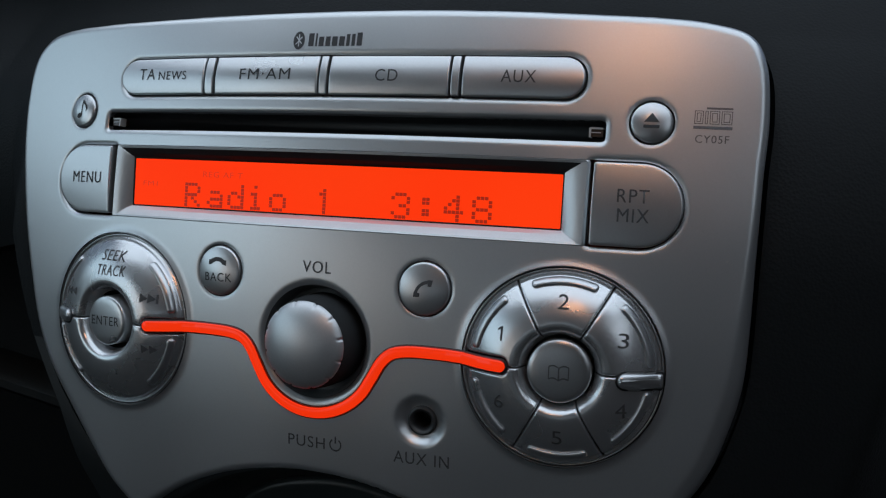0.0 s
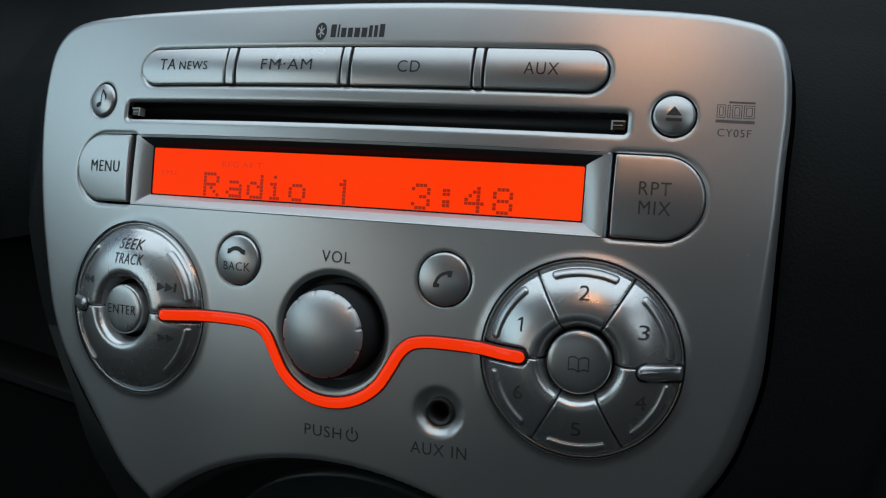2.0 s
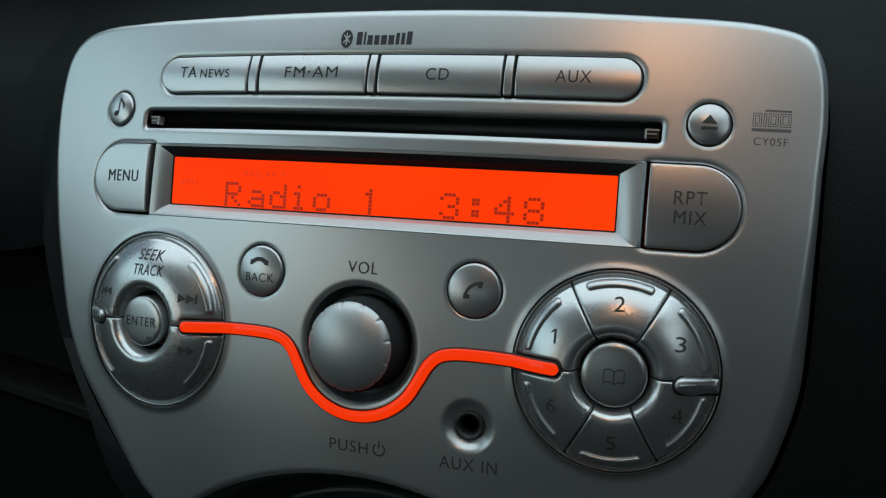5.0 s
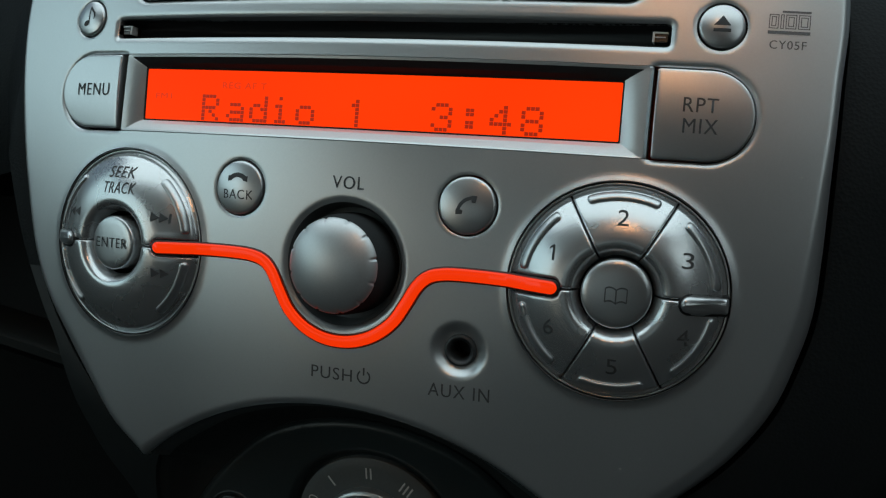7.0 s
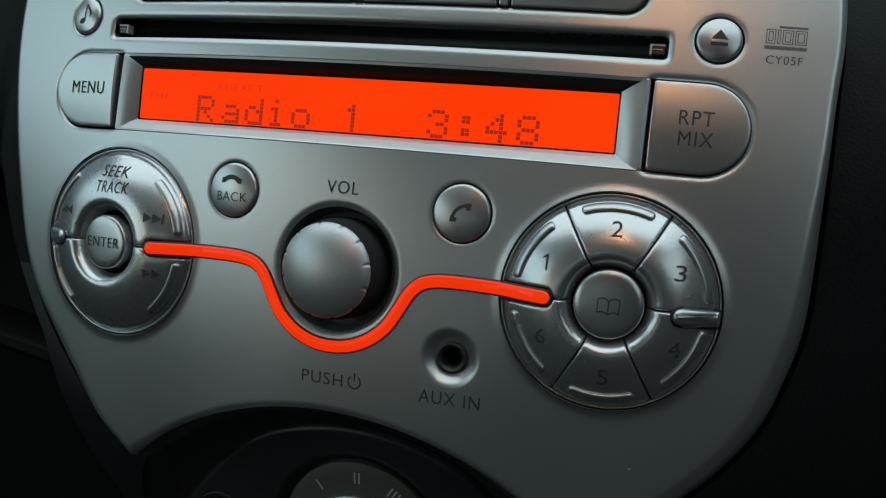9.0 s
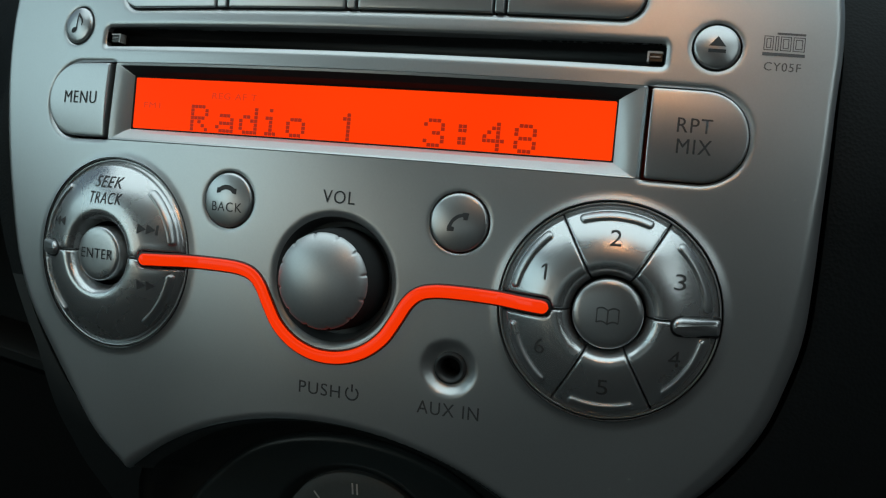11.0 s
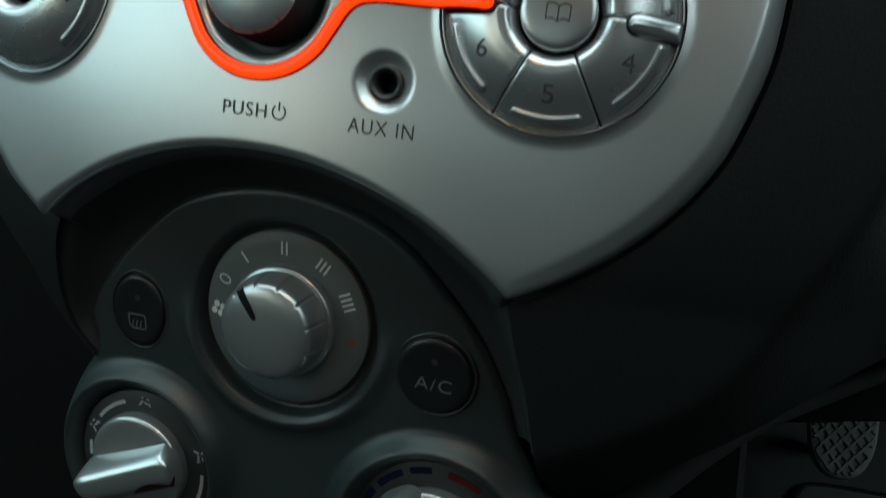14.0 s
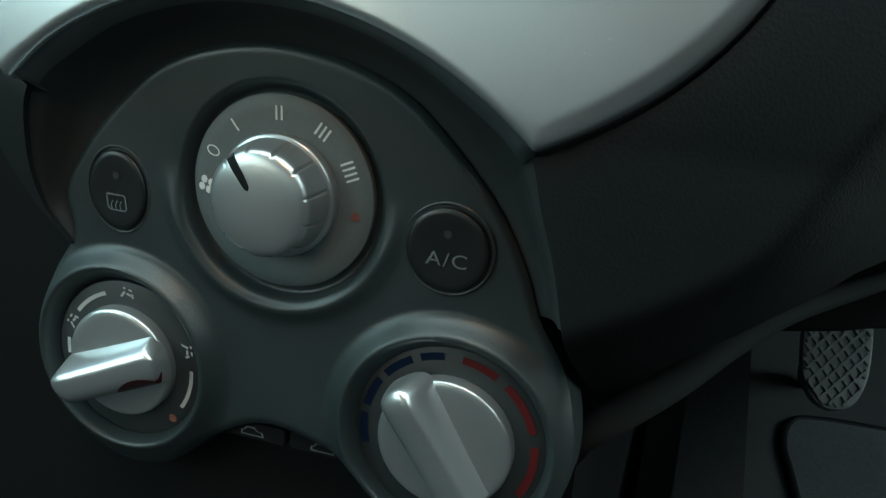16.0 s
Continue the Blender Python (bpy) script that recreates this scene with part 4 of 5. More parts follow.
def climate_depth(x, z):
    y = C(x, z)
    rf = np.hypot(x - FAN[0], (z - FAN[1]) * 1.03)
    low = np.clip((FAN[1] + 4 - z) / 14, 0, 1)
    y = y - bump(rf, 24.2, 2.0, 1.6) * low * low * (3 - 2 * low) + 2.8 * step_in(rf, 21.4, 2.0)
    for (cx, cz), R in ((AIR, AIR_R), (HEAT, HEAT_R)):
        r = np.hypot(x - cx, (z - cz) * 1.03)
        y = y - 5.4 * step_in(r, R, 8.0) + 7.6 * step_in(r, R - 3.4, 4.4)
    d = np.maximum(-polygon_distance(x, z, FACE_OUT), 0)
    return y + 1.2 * np.clip(1 - d / 2.0, 0, 1) ** 2


# ------------------------------------------------------------------ the shape of the dashboard pod
POD_RIGHT = [(160, 130), (140, 70), (128, 30), (118, -10), (110, -40), (101.5, -57), (92, -75), (80, -85.2), (61, -96), (30, -110), (-30, -110)]
POD_LEFT = [(-49.5, -99.5), (-53.4, -95.5), (-57.8, -90), (-60.8, -84.7), (-63.4, -78.6), (-69.6, -69), (-74, -58), (-78.8, -43.5), (-83.6, -34.4), (-90.5, -20), (-95.5, -6), (-98.5, 2), (-103, 3), (-115, -2), (-150, -7), (-200, -10), (-330, -14)]
POD = np.concatenate([spline(POD_RIGHT, 5), spline(POD_LEFT, 5), [(-330, 130)]])
LOW_X, LOW_Z = [56, 61, 80, 97, 112, 140, 240], [-132, -122, -102.5, -89.5, -80, -70, -50]


def dash_hole(x, z):
    return np.minimum(polygon_distance(x, z, OUTLINE) - 0.9 - 0.1 * np.clip(x / 30, 0, 1), polygon_distance(x, z, RIM_OUT) + 0.4)


def dash_inside(x, z):
    left = np.where(x < 10, polygon_distance(x, z, POD), -50.0)
    low = np.where(x < 10, -50.0, np.interp(x, LOW_X, LOW_Z) - z)
    return np.maximum(np.maximum(-dash_hole(x, z), left), low)


def dash_depth(x, z):
    a = np.minimum(np.abs(x), 130)
    y = 3.4 + 1.144e-3 * np.minimum(a, 96) ** 2 + 0.26 * np.maximum(a - 96, 0) + 1.49e-3 * np.clip(z, -64, 57) ** 2
    y = y + (0.19 + 0.4 * np.clip(-x / 40, 0, 1)) * 0.5 * ((-60 - z) + np.sqrt((-60 - z) ** 2 + 120) - 8)
    d = np.maximum(polygon_distance(x, z, OUTLINE) - 0.9, 0)
    y = y + 0.0062 * np.maximum(z - 3, 0) ** 2
    out = np.where(x > 10, np.maximum(polygon_distance(x, z, POD), 0), 0)
    y = y + np.minimum(3.0 * (np.sqrt(out * out + 49) - 7), 150)
    y = y + 0.32 * np.clip((-98 - x) / 16, 0, 1) * np.maximum(46 - z, 0)
    return y + 0.8 * (1 - np.clip(d, 0, 9) / 9) ** 4


climate = thing("climate_control", "charcoal climate control panel with three silver knobs", "climate control")
v, f = sheet(-66, 68, -152, -52, 0.45, lambda x, z: polygon_distance(x, z, FACE_OUT), climate_depth, lambda x, z: 14.0 + 0 * x)
plate = mesh_object("face_plate", v, f, CLIMATE, climate, "matt charcoal face plate with raised collars", sharp=50)
# side wall of the recess: a rounded lip under the radio, then a black wall down to the face plate
first = np.argmin(np.hypot(FACE_OUT[:, 0] - 54.5, FACE_OUT[:, 1] + 97))
around = np.roll(FACE_OUT, -first, 0)[::-1] if FACE_OUT[(first + 5) % 200, 1] < FACE_OUT[first, 1] else np.roll(FACE_OUT, -first, 0)
stop = np.argmin(np.hypot(around[:, 0] + 49.5, around[:, 1] + 97))
fo, ro = resample(around[:stop + 1], 120), resample(RIM_ARC, 120)


def rim_depth(x, z):
    return np.where(z > -66, S(x, z) + 2.2, dash_depth(x, z) + 1.0)


def recess_ring(t, back):
    p = ro + (fo - ro) * t
    y0 = rim_depth(ro[:, 0], ro[:, 1])
    y1 = np.maximum(C(fo[:, 0], fo[:, 1]) + 2.0, y0 + 0.5)
    return np.stack([p[:, 0], y0 + (y1 - y0) * back, p[:, 1]], 1)


def open_loft(rings):
    v, f = loft(rings)
    n = len(rings[0])
    return v, [q for q in f if {q[0] % n, q[1] % n} != {0, n - 1}]


v, f = open_loft([recess_ring(t, b) for t, b in ((-0.03, 0.03), (0.2, 0.16), (0.26, 0.25), (0.32, 0.38), (0.4, 0.55), (0.55, 0.78), (0.75, 0.93), (1.03, 1.0))])
mesh_object("recess_wall", v, f, RECESS, climate, "black curved wall of the recess", sharp=0)
under_radio = ro[:, 1] > -68
fo, ro = fo[under_radio], ro[under_radio]
v, f = open_loft([recess_ring(t, b) for t, b in ((-0.02, 0.0), (0.08, 0.03), (0.16, 0.08), (0.22, 0.15), (0.28, 0.26))])
mesh_object("recess_lip", v, f, LIP, climate, "charcoal rounded lip of the recess", sharp=0)


def plate_frame(c, h=0.0):
    at = frame_at(c[0], C(*c), c[1], C_NORMAL)
    return lambda a, b, hh: at(a, b, np.asarray(hh, float) + h)


def mark(name, at, polys, mat, parent, h, label=""):
    verts, faces = [], []
    for p in polys:
        b = len(verts)
        verts += [tuple(at(a, c, h)) for a, c in p]
        faces.append(tuple(range(b, b + len(p))))
    return mesh_object(name, verts, faces, mat, parent, label, smooth=False)


def radial(polys, r, a):
    """Marks drawn upright at the origin, moved out to a radius and turned to an angle."""
    t = radians(a - 90)
    c, s = math.cos(t), math.sin(t)
    return [[(x * c - (y + r) * s, x * s + (y + r) * c) for x, y in p] for p in polys]


def tick_bars(n):
    return [[((k - (n - 1) / 2) * 1.12 - 0.21, -1.4), ((k - (n - 1) / 2) * 1.12 + 0.21, -1.4), ((k - (n - 1) / 2) * 1.12 + 0.21, 1.4), ((k - (n - 1) / 2) * 1.12 - 0.21, 1.4)] for k in range(n)]


# blower speed dial
fat = plate_frame(FAN)
fan_disc = lathe("dial_disc", fat, [(19.5, -4), (19.5, -1.3), (19.2, -1.0), (16.5, -0.7), (11, -0.5), (0.1, -0.5)], DISC, climate, "grey blower dial disc with white marks", n=120)
for n, a in ((1, 129), (2, 92), (3, 57), (4, 24)):
    mark("speed_mark", fat, radial(tick_bars(n), 15.9, a), WHITE, fan_disc, -0.55)
ring = [(1.05 * math.cos(t), 1.5 * math.sin(t)) for t in np.linspace(0, 2 * math.pi, 25)]
ring_in = [(0.75 * math.cos(t), 1.18 * math.sin(t)) for t in np.linspace(0, 2 * math.pi, 25)]
mark("zero_mark", fat, radial([[ring[k], ring[k + 1], ring_in[k + 1], ring_in[k]] for k in range(24)], 16.2, 156), WHITE, fan_disc, -0.55)
mark("fan_symbol", fat, radial([[(1.15 * math.cos(b) + 0.8 * math.cos(t), 1.15 * math.sin(b) + 0.7 * math.sin(t)) for t in np.linspace(0, 2 * math.pi, 14, endpoint=False)] for b in (0.4, 1.97, 3.54, 5.11)], 16.4, 182), WHITE, fan_disc, -0.55)
mark("amber_dot", fat, radial([[(0.95 * math.cos(t), 0.95 * math.sin(t)) for t in np.linspace(0, 2 * math.pi, 16, endpoint=False)]], 16.2, -8), AMBER, fan_disc, -0.55)
FAN_PROFILE = [(12.4, -1.0), (12.4, 0.9), (12.25, 1.35), (11.9, 1.65), (11.5, 1.8), (11.3, 4), (10.75, 7.0), (10.55, 7.7), (10.2, 8.25), (9.6, 8.7), (8.8, 9.02), (7.4, 9.3), (5.2, 9.5), (2.6, 9.62), (0.1, 9.65)]
fan_knob = lathe("blower_knob", fat, FAN_PROFILE, KNOB, climate, "silver blower knob with notched rim", n=240, notch=notches({5: 0.7, 6: 1.0, 7: 1.0, 8: 0.7}, 12, 14, 1.3, 0.5), sharp=50)
rows = []
for r, w in ((10.45, 0.9), (10.0, 0.95), (9.4, 0.95), (8.6, 0.92), (7.4, 0.88), (6.0, 0.82), (4.8, 0.74), (3.8, 0.62), (3.3, 0.42), (3.05, 0.1)):
    h = float(np.interp(-r, [-q[0] for q in FAN_PROFILE[4:]], [q[1] for q in FAN_PROFILE[4:]])) + 0.06
    rows.append([tuple(fat(*radial([[(u, 0.0)]], r, 125 - 0.9 * (10.4 - r))[0][0], h)) for u in (-w, 0.0, w)])
verts = [p for row in rows for p in row]
faces = [(3 * k + i, 3 * k + i + 1, 3 * k + i + 4, 3 * k + i + 3) for k in range(len(rows) - 1) for i in (0, 1)]
mesh_object("pointer", verts, faces, SHADOW, fan_knob, "dark pointer groove", sharp=0)

# push buttons
for name, (cx, cz), hx, hz in (("rear_window_button", (-36.2, -85.7), 6.8, 8.5), ("air_conditioning_button", (36.0, -86.2), 8.2, 8.2)):
    bat = plate_frame((cx, cz))
    q = circle(0, 0, 1, 72)
    rings = [bat(q[:, 0] * (hx + a), q[:, 1] * (hz + a), np.full(72, h)) for a, h in ((1.1, 0.0), (0.85, 0.35), (0.65, 0.35), (0.15, -0.7))]
    v, f = loft(rings)
    mesh_object("button_bezel", v, f, CLIMATE, climate, "charcoal rim round a push button", sharp=0)
    rings = [bat(q[:, 0] * hx * s, q[:, 1] * hz * s, np.full(72, h)) for s, h in ((1, -0.8), (1.0, 0.5), (0.985, 0.8), (0.95, 1.0), (0.85, 1.05), (0.6, 0.95), (0.3, 0.85), (0.02, 0.8))]
    v, f = loft(rings, cap_last=True)
    button = mesh_object(name, v, f, GLOSS, climate, "round black push button", sharp=0)
    bdepth = lambda x, z, cx=cx, cz=cz: C(x, z) - 1.1
    if hx > 8:
        lettering("A/C", cx, cz - 2.0, 8.0, 3.0, bdepth, button, FAINT, 0.06)
    else:
        pane = rounded(-2.5, 2.3, -4.4, -0.7, 1.0, 1.0, 0.6, 0.6, n=5)
        pane[:, 0] -= 0.12 * (pane[:, 1] + 2.5)
        thin = inset(pane, 0.36)
        wires = [[(a + 0.25 * math.sin(2.4 * b), b), (a + 0.3 + 0.25 * math.sin(2.4 * b), b), (a + 0.3 + 0.25 * math.sin(2.4 * b + 1.0), b + 0.42), (a + 0.25 * math.sin(2.4 * b + 1.0), b + 0.42)] for a in (-1.35, -0.3, 0.75) for b in (-3.9, -3.48, -3.06, -2.64)]
        count = len(pane)
        mark("heated_window_symbol", bat, [[pane[k], pane[(k + 1) % count], thin[(k + 1) % count], thin[k]] for k in range(count)] + wires, FAINT, button, 1.12)
    mark("indicator_lamp", bat, [[(0.8 * math.cos(t), 3.2 + 0.8 * math.sin(t)) for t in np.linspace(0, 2 * math.pi, 16, endpoint=False)]], PIT, button, 1.1)


def arc_marks(r0, r1, a0, a1, n=16):
    return arc_quads(0, 0, r0, r1, a0, a1, n)


GRIP_W = [-0.74, -0.70, -0.60, -0.47, -0.35, -0.26, -0.17, -0.06, 0.1, 0.3, 0.52, 0.72, 0.86, 0.95, 1]
GRIP_H = [0, 0.15, 0.4, 0.66, 0.86, 0.955, 0.99, 1.0, 0.995, 0.975, 0.92, 0.82, 0.64, 0.4, 0]


def grip_knob(name, at, r, nose, width, height, turn, label):
    """A turned base with a ridged finger grip across it; the grip's nose points along turn. Returns the base and the map onto the grip's flank."""
    base = lathe(name, at, [(r + 0.6, -1.5), (r + 0.6, 1.5), (r + 0.57, 2.7), (r + 0.45, 3.2), (r + 0.2, 3.5), (r - 0.2, 3.66), (r - 1.2, 3.74), (r * 0.5, 3.9), (0.1, 4.0)], KNOB, climate, label, n=96, sharp=0)
    c, s = math.cos(radians(turn)), math.sin(radians(turn))
    half_w, tail = width / 2, r + 0.7

    def top(u):
        return height - 3.8 * (nose - u) / (nose + tail)

    def spot(u, w, h):
        return at(u * c - w * s, u * s + w * c, h)

    rings = []
    for u in np.concatenate([nose - 0.01 - 5.0 * np.linspace(0, 1, 14) ** 2, np.linspace(nose - 6, -tail * 0.86, 12), -tail * np.sin(np.radians(np.linspace(62, 89.6, 12)))]):
        e, fall = np.clip((nose - u) / (half_w * 0.6), 0, 1), np.clip((nose - u) / (half_w * 0.75), 0, 1)
        k = max((1 - (1 - e) ** 2.6) ** (1 / 2.6), 0.03)
        k = min(k, max(math.sqrt(max(tail * tail - u * u, 0)) / half_w, 0.03)) if u < 0 else k
        hi = top(u) - 2.6 * (1 - math.sqrt(1 - (1 - fall) ** 2)) - (0.5 * (1 - min(k * 1.4, 1)) if u < 0 else 0)
        w = np.array(GRIP_W) * half_w * k
        rings.append(spot(np.full(len(w), u), w, 2.6 + (hi - 2.6) * np.array(GRIP_H)))
    v, f = loft(rings, cap_first=True, cap_last=True)
    mesh_object("grip", v, f, GRIP, base, sharp=70)

    def flank(u, w):
        k = min(1, math.sqrt(max(tail * tail - u * u, 0)) / half_w) if u < 0 else 1
        return spot(u, w * half_w * k + 0.12, 2.6 + (top(u) - 2.6) * np.interp(w, GRIP_W, GRIP_H) + 0.1)

    return base, flank


aat = plate_frame(AIR)
dat = plate_frame((AIR[0] + 0.7, AIR[1] - 0.2))
air_disc = lathe("dial_disc", dat, [(18.3, -4), (18.3, 0.1), (18.0, 0.35), (12, 0.6), (0.1, 0.6)], DIAL_DARK, climate, "charcoal air direction dial disc with white marks", n=96)
for a0, a1 in ((110, 144), (172, 186), (-34, 2)):
    mark("air_arc", dat, arc_marks(15.3, 16.2, a0, a1), DIM, air_disc, 0.62)
for a in (90, 156, 20):
    mark("air_symbol", dat, radial([[(-1.7, -0.9), (-1.1, -0.9), (-0.2, 0.3), (-0.7, 0.6)], [(-0.1, -0.2), (1.0, -0.6), (1.2, -0.1), (0.1, 0.3)], [(1.3, -1.0), (1.8, -0.8), (1.6, 0.1), (1.2, 0.1)],
                                   [(-0.9, 1.0), (-0.3, 0.9), (-0.2, 1.4), (-0.8, 1.5)], [(0.5, 0.8), (1.4, 0.6), (1.5, 1.0), (0.6, 1.2)]], 15.7, a), DIM, air_disc, 0.62)
mark("amber_dot", dat, radial([[(1.0 * math.cos(t), 1.0 * math.sin(t)) for t in np.linspace(0, 2 * math.pi, 16, endpoint=False)]], 16.2, -48), AMBER, air_disc, 0.62)
air_knob, air_flank = grip_knob("air_direction_knob", aat, 12.0, 13.8, 12.4, 11.8, 203, "silver air direction knob with finger grip")
verts = [tuple(air_flank(u, 0.9 - (0.02 + 0.4 * math.sin(math.pi * min(1, 0.02 + (-0.6 - u) / 11.8)) ** 0.8) * share / 3)) for u in np.linspace(-0.6, -12.2, 20) for share in range(4)]
mesh_object("pointer", verts, [(4 * k + m, 4 * k + m + 1, 4 * k + m + 5, 4 * k + m + 4) for k in range(19) for m in range(3)], DARK_RED, air_knob, "dark red pointer window", sharp=0)

hat = plate_frame(HEAT)
heat_disc = lathe("dial_disc", hat, [(20.2, -4), (20.2, 0.1), (19.9, 0.35), (13, 0.6), (0.1, 0.6)], DIAL_DARK, climate, "charcoal heater dial disc with red and blue arcs", n=96)
for a0, a1, mat in ((96, 112, BLUE), (118, 140, BLUE), (146, 168, BLUE), (174, 196, BLUE), (60, 84, RED), (17, 52, RED), (-30, 8, RED), (-54, -40, RED)):
    mark("temperature_arc", hat, arc_marks(17.1, 18.7, a0, a1), mat, heat_disc, 0.62)
heat_knob, _ = grip_knob("heater_knob", hat, 13.4, 15.8, 13.0, 11.8, 122, "silver heater knob with finger grip")
mark("pointer", hat, radial([[(-0.9, 0), (0.9, 0), (0.9, 4.6), (-0.9, 4.6)]], 8.6, 304), PIT, heat_knob, 4.1, "dark pointer groove")

# strip of two small keys under the face plate
strip_at = frame_at(3.0, 45.5, -136.6, (0, -1, -0.2))
for u in (-8.6, 8.2):
    q = rounded(u - 8, u + 8, 0.6, 4.8, 1, 1, 1, 1, n=4)
    v, f = loft([strip_at(q[:, 0], q[:, 1], np.full(len(q), -6.0)), strip_at(q[:, 0], q[:, 1], np.full(len(q), 0.4)), strip_at(u + (q[:, 0] - u) * 0.96, 2.7 + (q[:, 1] - 2.7) * 0.9, np.full(len(q), 0.9))], cap_last=True)
    key = mesh_object("recirculation_key", v, f, SHADOW, climate, "small black air intake key", sharp=30)
    car = [(u - 2.8, 1.5), (u + 2.8, 1.5), (u + 2.5, 2.6), (u + 1.2, 2.8), (u + 0.5, 3.6), (u - 1.5, 3.6), (u - 2.2, 2.7), (u - 2.8, 2.5)]
    mid_x, mid_z = u - 0.1, 2.4
    thin = [(mid_x + (a - mid_x) * 0.84, mid_z + (b - mid_z) * 0.68) for a, b in car]
    mark("car_symbol", strip_at, [[car[k], car[(k + 1) % 8], thin[(k + 1) % 8], thin[k]] for k in range(8)], FAINT, key, 0.95)

# ------------------------------------------------------------------ dashboard round them
v, f = sheet(-330, 240, -150, 110, 1.6, dash_inside, dash_depth, lambda x, z: np.where(dash_hole(x, z) < 2.5, np.where(z < -66, 2.5, 12.0), 90.0))
middle = [v[list(q)].mean(0) for q in f]
# lower left faces of the same sheet, smooth and painted lighter as if lit
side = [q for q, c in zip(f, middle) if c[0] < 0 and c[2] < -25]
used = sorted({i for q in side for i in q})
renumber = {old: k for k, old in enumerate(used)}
tagged(mesh_object("dashboard_pod_side", v[used], [[renumber[i] for i in q] for q in side], POD_LIT, None, sharp=50), label="smooth side of the dashboard pod, painted lighter for light", category="dashboard", kind="structure")
dash = mesh_object("dashboard", v, [q for q, c in zip(f, middle) if not (c[0] < 0 and c[2] < -25)], GRAINED, None, sharp=50)
tagged(dash, label="charcoal grained plastic dashboard", category="dashboard", kind="structure")
# lower, deeper dashboard on the passenger side with its small ledge
profile = np.array([(40, 130), (80, 95), (104, 60), (112, 20), (112, -54), (92, -56.5), (90.5, -58.5), (92, -62), (104, -68), (112, -110), (150, -460)], float)
profile = np.concatenate([profile[:4], resample(profile[3:5], 4)[1:], profile[5:]])
xs = np.linspace(-330, -50, 40)
verts = [(x, y, z - 0.14 * (x + 180)) for y, z in profile for x in xs]
n_ = len(xs)
faces = [(k * n_ + i, k * n_ + i + 1, (k + 1) * n_ + i + 1, (k + 1) * n_ + i) for k in range(len(profile) - 1) for i in range(n_ - 1)]
# one surface: ledge painted lighter for light, the rest near black for shade
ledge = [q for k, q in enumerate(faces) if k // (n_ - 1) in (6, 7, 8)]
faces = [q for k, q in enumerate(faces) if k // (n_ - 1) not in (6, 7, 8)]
tagged(mesh_object("dashboard_ledge", verts, ledge, RECESS, None, sharp=50), label="narrow ledge across the passenger dashboard, painted lighter for light", category="dashboard", kind="structure")
tagged(mesh_object("dashboard_passenger_side", verts, faces, SHADOW, None, sharp=50), label="deep passenger side dashboard, painted near black for shade", category="dashboard", kind="structure")
# padded edge of the console side, running forward into the footwell
spine = spline([(58, 66, -128), (68, 62, -119.5), (80, 70, -110.4), (92, 87, -101), (105, 108, -93.7), (129, 150, -86), (152, 190, -79)], 8)
rings = []
for k, p in enumerate(spine):
    t = spine[min(k + 1, len(spine) - 1)] - spine[max(k - 1, 0)]
    t /= np.linalg.norm(t)
    side = np.cross(t, [0, 0, 1.0])
    side /= np.linalg.norm(side)
    up = np.cross(side, t)
    a = np.linspace(0, 2 * np.pi, 16, endpoint=False)
    thick = 4.4 - 2.0 * k / (len(spine) - 1)
    rings.append(p + np.outer(thick * np.cos(a), side) + np.outer(thick * np.sin(a), up))
v, f = loft(rings, cap_first=True, cap_last=True)
tagged(mesh_object("console_edge", v, f, PADDED, None, sharp=60), label="charcoal padded edge of the centre console", category="console", kind="structure")
# body of the console under the climate controls
q = np.array([(-64, 52), (64, 52), (70, 120), (70, 330), (-70, 330), (-70, 120)], float)
rings = [np.stack([q[:, 0], q[:, 1] + d, np.full(6, z)], 1) for z, d in ((-128, 0), (-160, 6), (-240, 20), (-330, 60))]
v, f = loft(rings, cap_first=True)
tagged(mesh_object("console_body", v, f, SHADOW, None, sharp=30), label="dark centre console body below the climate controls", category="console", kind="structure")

# ------------------------------------------------------------------ the footwell and the closed cabin
def slab(name, corners, mat, label, category, thick=0.02):
    """A flat panel with thickness, from four corners in metres."""
    c = [Vector(p) for p in corners]
    n = (c[1] - c[0]).cross(c[3] - c[0]).normalized() * thick
    bm = bmesh.new()
    a = [bm.verts.new(p) for p in c]
    b = [bm.verts.new(p - n) for p in c]
    bm.faces.new(a)
    bm.faces.new(b[::-1])
    for i in range(4):
        j = (i + 1) % 4
        bm.faces.new((a[j], a[i], b[i], b[j]))
    me = bpy.data.meshes.new(name)
    bm.to_mesh(me)
    bm.free()
    me.materials.append(mat)
    return tagged(new(name, me), label=label, category=category, kind="structure")


slab("floor", [(-0.75, -1.9, 0), (0.75, -1.9, 0), (0.75, 0.85, 0), (-0.75, 0.85, 0)], CARPET, "charcoal carpeted car floor", "floor")
slab("bulkhead", [(-0.75, 0.85, 0), (0.75, 0.85, 0), (0.75, 0.62, 0.62), (-0.75, 0.62, 0.62)], FELT, "dark carpeted bulkhead behind the pedals", "wall")
slab("dash_top", [(-0.75, 0.15, 0.495), (0.75, 0.15, 0.495), (0.75, 0.75, 0.58), (-0.75, 0.75, 0.58)], GRAINED, "charcoal dashboard top under the windscreen", "dashboard")
slab("door_left", [(-0.72, 0.8, 0), (-0.72, 0.8, 0.60), (-0.72, -1.9, 0.60), (-0.72, -1.9, 0)], DOOR, "grey passenger door lining below the window", "door")
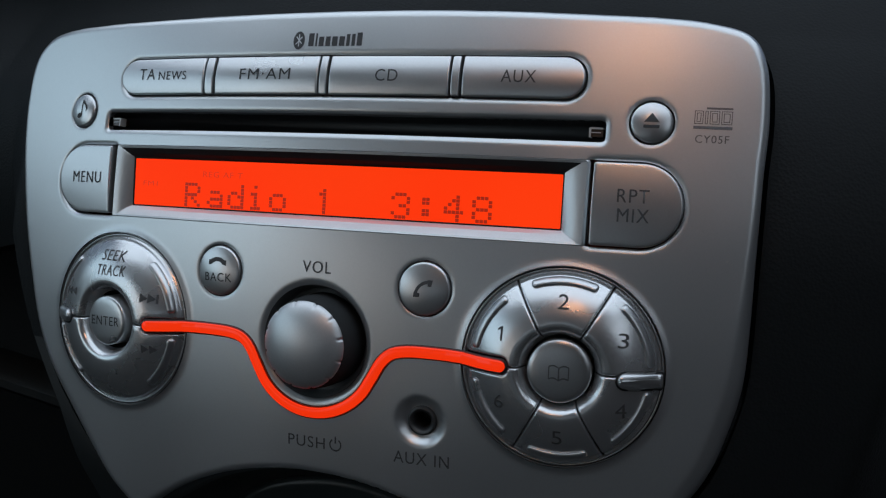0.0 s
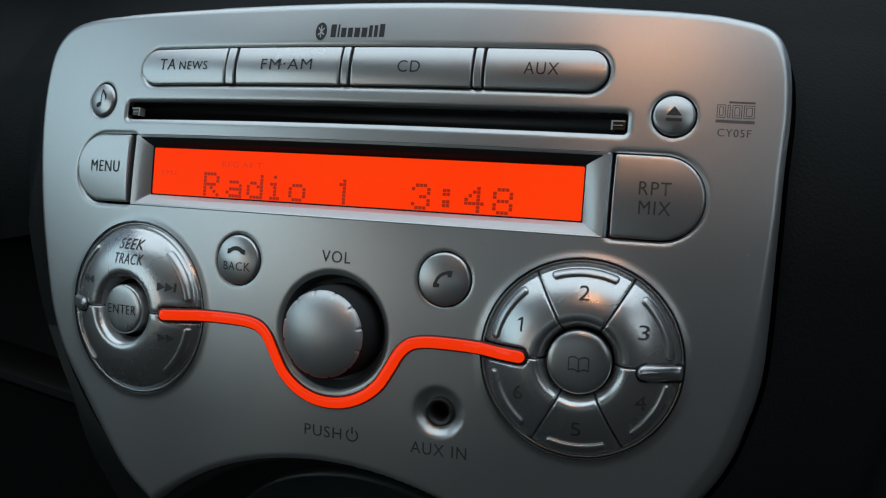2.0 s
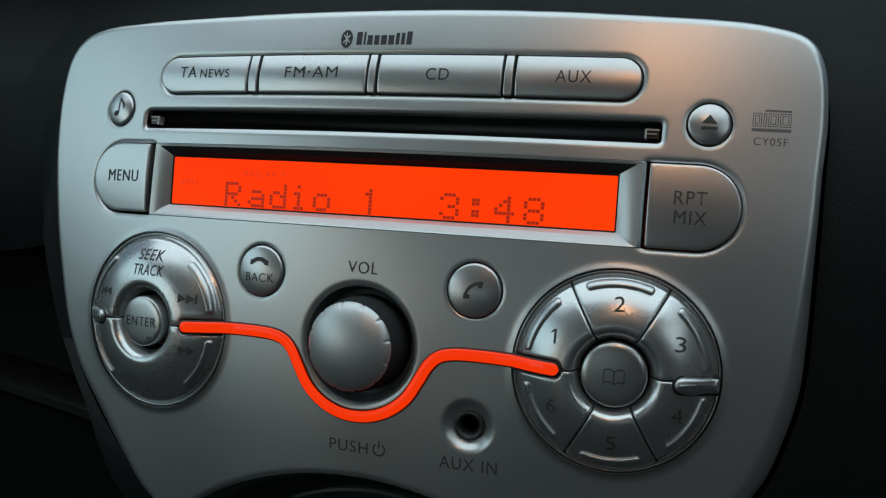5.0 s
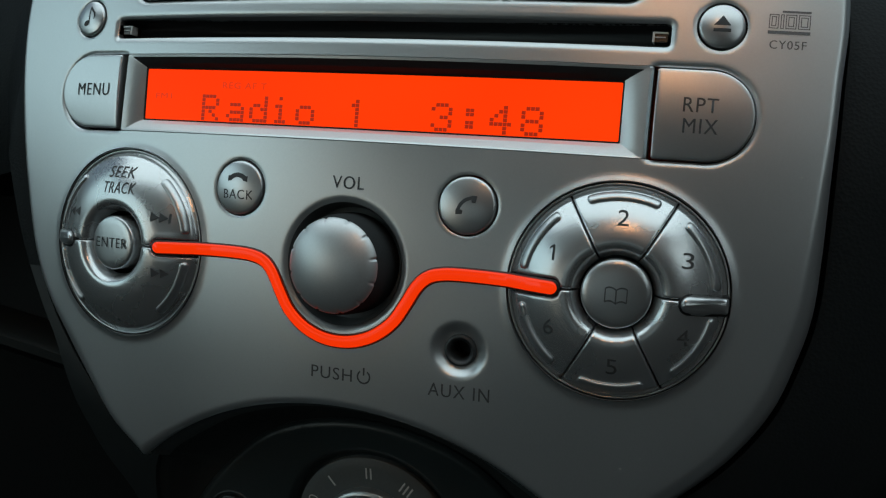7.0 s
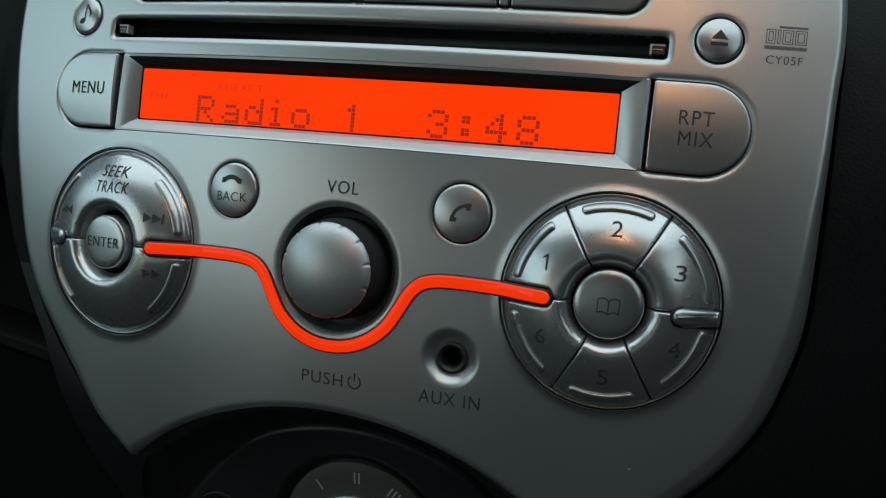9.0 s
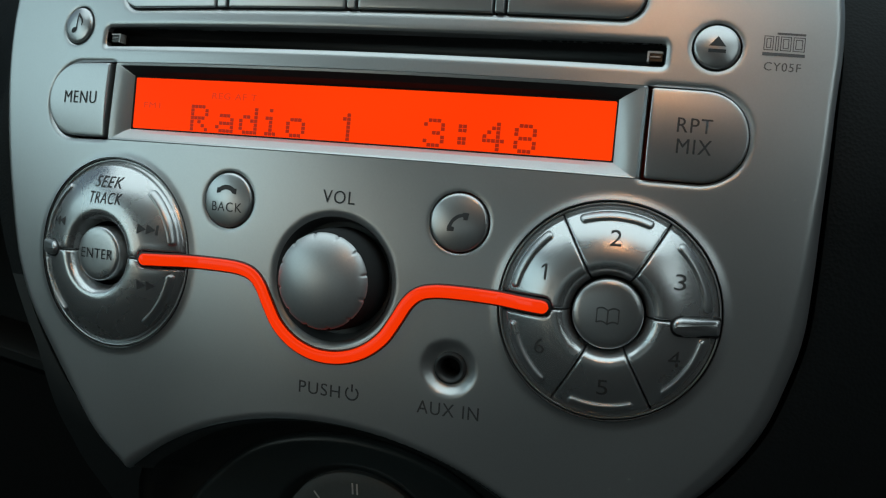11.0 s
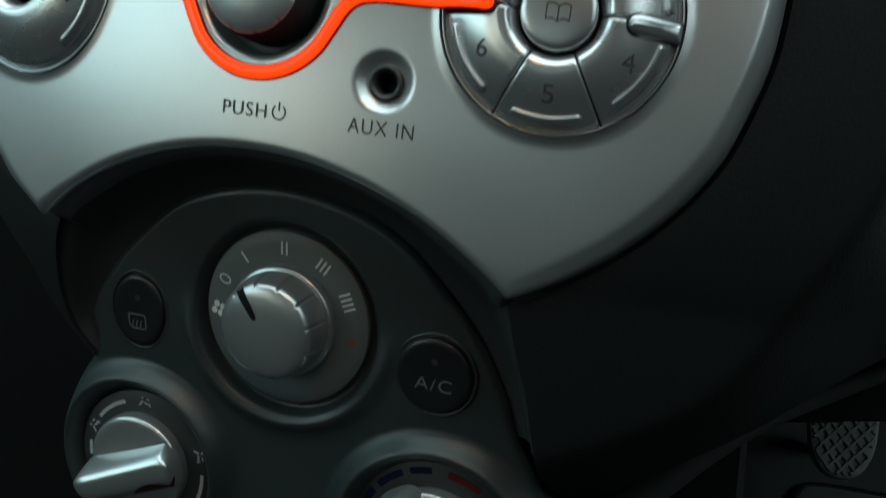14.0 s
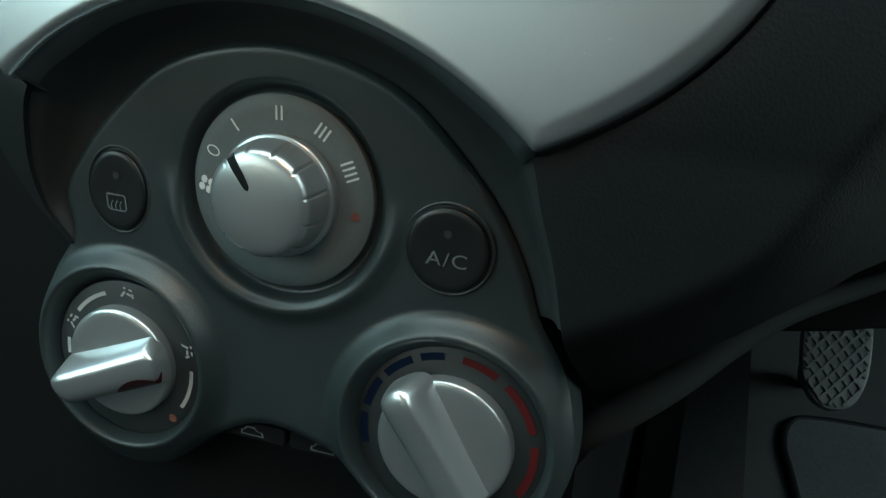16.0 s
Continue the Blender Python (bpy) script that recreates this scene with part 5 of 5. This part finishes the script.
# unseen; carried up over the driver window to keep sky light off the radio
slab("driver_side_wall", [(0.72, -1.9, 0), (0.72, -1.9, 1.08), (0.72, 0.1, 1.08), (0.72, 0.8, 0)], SIDE_LINING, "dark driver side lining, raised unseen over the window to block light", "door")
# unseen wall added at full height, without a rear window, against sky fill
slab("wall_rear", [(-0.72, -1.9, 0), (-0.72, -1.9, 1.05), (0.72, -1.9, 1.05), (0.72, -1.9, 0)], CABIN, "grey unseen rear wall, raised to the roof to block sky light", "wall")
slab("roof", [(-0.72, 0.0, 1.08), (-0.72, -1.9, 1.05), (0.72, -1.9, 1.05), (0.72, 0.0, 1.08)][::-1], LINING, "pale grey roof lining", "roof")
slab("console_tunnel_side", [(0.11, 0.62, 0), (0.11, -0.25, 0), (0.085, -0.1, 0.24), (0.085, 0.62, 0.30)], FELT, "dark plastic side of the centre console", "console")

# dark knee panel that hangs below the dashboard in front of the pedals
edge = spline([(96, -112.5), (114, -109.2), (131, -105.8), (145, -102.2), (200, -92), (330, -84)], 6)
rings = [np.concatenate([[(x, y, z + dz) for x, z in edge], [(x, y, -40.0) for x, z in edge[::-1]]]) for y, dz in ((203, 1.2), (200.5, 0.2), (200, 0.8), (200, 2.0))]
v, f = loft(rings, cap_first=True, cap_last=True)
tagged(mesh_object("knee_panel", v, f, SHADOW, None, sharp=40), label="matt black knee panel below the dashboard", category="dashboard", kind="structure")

# pedal with a cross-hatched rubber pad
pedal = new("foot_pedal")
pedal.matrix_world = pose(0.1955, 0.521, 0.070, 52, 0, 4) @ Matrix.Diagonal((0.88, 0.9, 1, 1))
tagged(pedal, label="black rubber foot pedal with diagonal tread on a steel arm", category="pedal")


def pedal_part(name, bm, mat, label=""):
    me = bpy.data.meshes.new(name)
    bm.to_mesh(me)
    bm.free()
    me.materials.append(mat)
    ob = new(name, me)
    ob.parent = pedal
    if label:
        tagged(ob, label=label)
    return ob


pad = resample(spline([(-25, 43), (0, 44), (25, 43), (29, 38), (28.5, 5), (24, -15), (15, -29), (0, -34), (-15, -29), (-24, -15), (-28.5, 5), (-29, 38)], 6, closed=True), 72, True)
bm = bmesh.new()
rings = []
for k, h in ((1.0, -0.010), (1.0, -0.001), (0.975, 0.0008), (0.93, 0.001)):
    rings.append([bm.verts.new((x * k * MM, z * k * MM, h)) for x, z in pad])
for a, b in zip(rings, rings[1:]):
    for i in range(len(pad)):
        j = (i + 1) % len(pad)
        bm.faces.new((a[i], a[j], b[j], b[i]))
bm.faces.new(rings[-1])
bm.faces.new(rings[0][::-1])
bmesh.ops.recalc_face_normals(bm, faces=bm.faces)
pedal_part("pad", bm, RUBBER)
reach = np.arange(-60, 60, 0.5)
for sgn in (-1, 1):
    c, s_ = math.cos(radians(50)), sgn * math.sin(radians(50))
    for k in range(-7, 8):
        x, z = -s_ * k * 8.4 + reach * c, c * k * 8.4 + reach * s_
        inside = polygon_distance(x, z, pad) < -2.6
        if inside.sum() < 10:
            continue
        length = inside.sum() * 0.5
        m = reach[inside].mean()
        bm = bmesh.new()
        bmesh.ops.create_cube(bm, size=1.0, matrix=Matrix.Translation(((-s_ * k * 8.4 + m * c) * MM, (c * k * 8.4 + m * s_) * MM, 0.0026 + 0.0002 * sgn)) @ Matrix.Rotation(math.atan2(s_, c), 4, "Z") @ Matrix.Diagonal((length * MM, 0.0026, 0.0042, 1)))
        bmesh.ops.bevel(bm, geom=list(bm.edges), offset=0.0007, segments=2, affect="EDGES")
        pedal_part("tread_rib", bm, RUBBER)
bm = bmesh.new()
bmesh.ops.create_cube(bm, size=1.0, matrix=Matrix.Translation((0, 0.02, -0.06)) @ Matrix.Rotation(radians(-12), 4, "X") @ Matrix.Diagonal((0.014, 0.022, 0.11, 1)))
pedal_part("arm", bm, BLACK, "black steel pedal arm")

# floor mat in the footwell with a dark bound edge
mat_line = resample(np.concatenate([spline([(0.150, -0.30), (0.165, 0.0), (0.174, 0.22), (0.177, 0.34), (0.176, 0.42), (0.171, 0.469), (0.166, 0.506), (0.171, 0.540), (0.188, 0.557), (0.247, 0.564), (0.40, 0.572), (0.60, 0.575)], 8), [(0.62, 0.30), (0.62, -0.30)]]), 600, True)
mat_thing = new("floor_mat")
tagged(mat_thing, label="dark carpet floor mat with a bound edge in the driver footwell", category="floor mat")


def mat_part(name, rings, mat, label="", close=False):
    v, f = loft(rings, cap_last=close)
    me = bpy.data.meshes.new(name)
    me.from_pydata(v.tolist(), [], [list(map(int, q)) for q in f])
    bm = bmesh.new()
    bm.from_mesh(me)
    bmesh.ops.recalc_face_normals(bm, faces=bm.faces)
    bm.to_mesh(me)
    bm.free()
    me.shade_smooth()
    me.materials.append(mat)
    ob = new(name, me)
    ob.parent = mat_thing
    if label:
        tagged(ob, label=label)
    return ob


def mat_ring(d, h):
    mid = np.array([0.39, 0.13])
    o = inset(mat_line, d)
    if abs(np.linalg.norm(o - mid, axis=1).mean() - np.linalg.norm(mat_line - mid, axis=1).mean()) > 0 and np.linalg.norm(o - mid, axis=1).mean() > np.linalg.norm(mat_line - mid, axis=1).mean():
        o = inset(mat_line, -d)
    return np.stack([o[:, 0], o[:, 1], np.full(len(o), h)], 1)


mat_part("carpet", [mat_ring(0.003, 0.0), mat_ring(0.003, 0.003), mat_ring(0.006, 0.004)], MAT, close=True)
mat_part("binding", [mat_ring(0.0001, 0.0), mat_ring(0.0002, 0.003), mat_ring(0.002, 0.0052), mat_ring(0.004, 0.0055), mat_ring(0.006, 0.0052), mat_ring(0.007, 0.003)], SHADOW, "black bound edge")
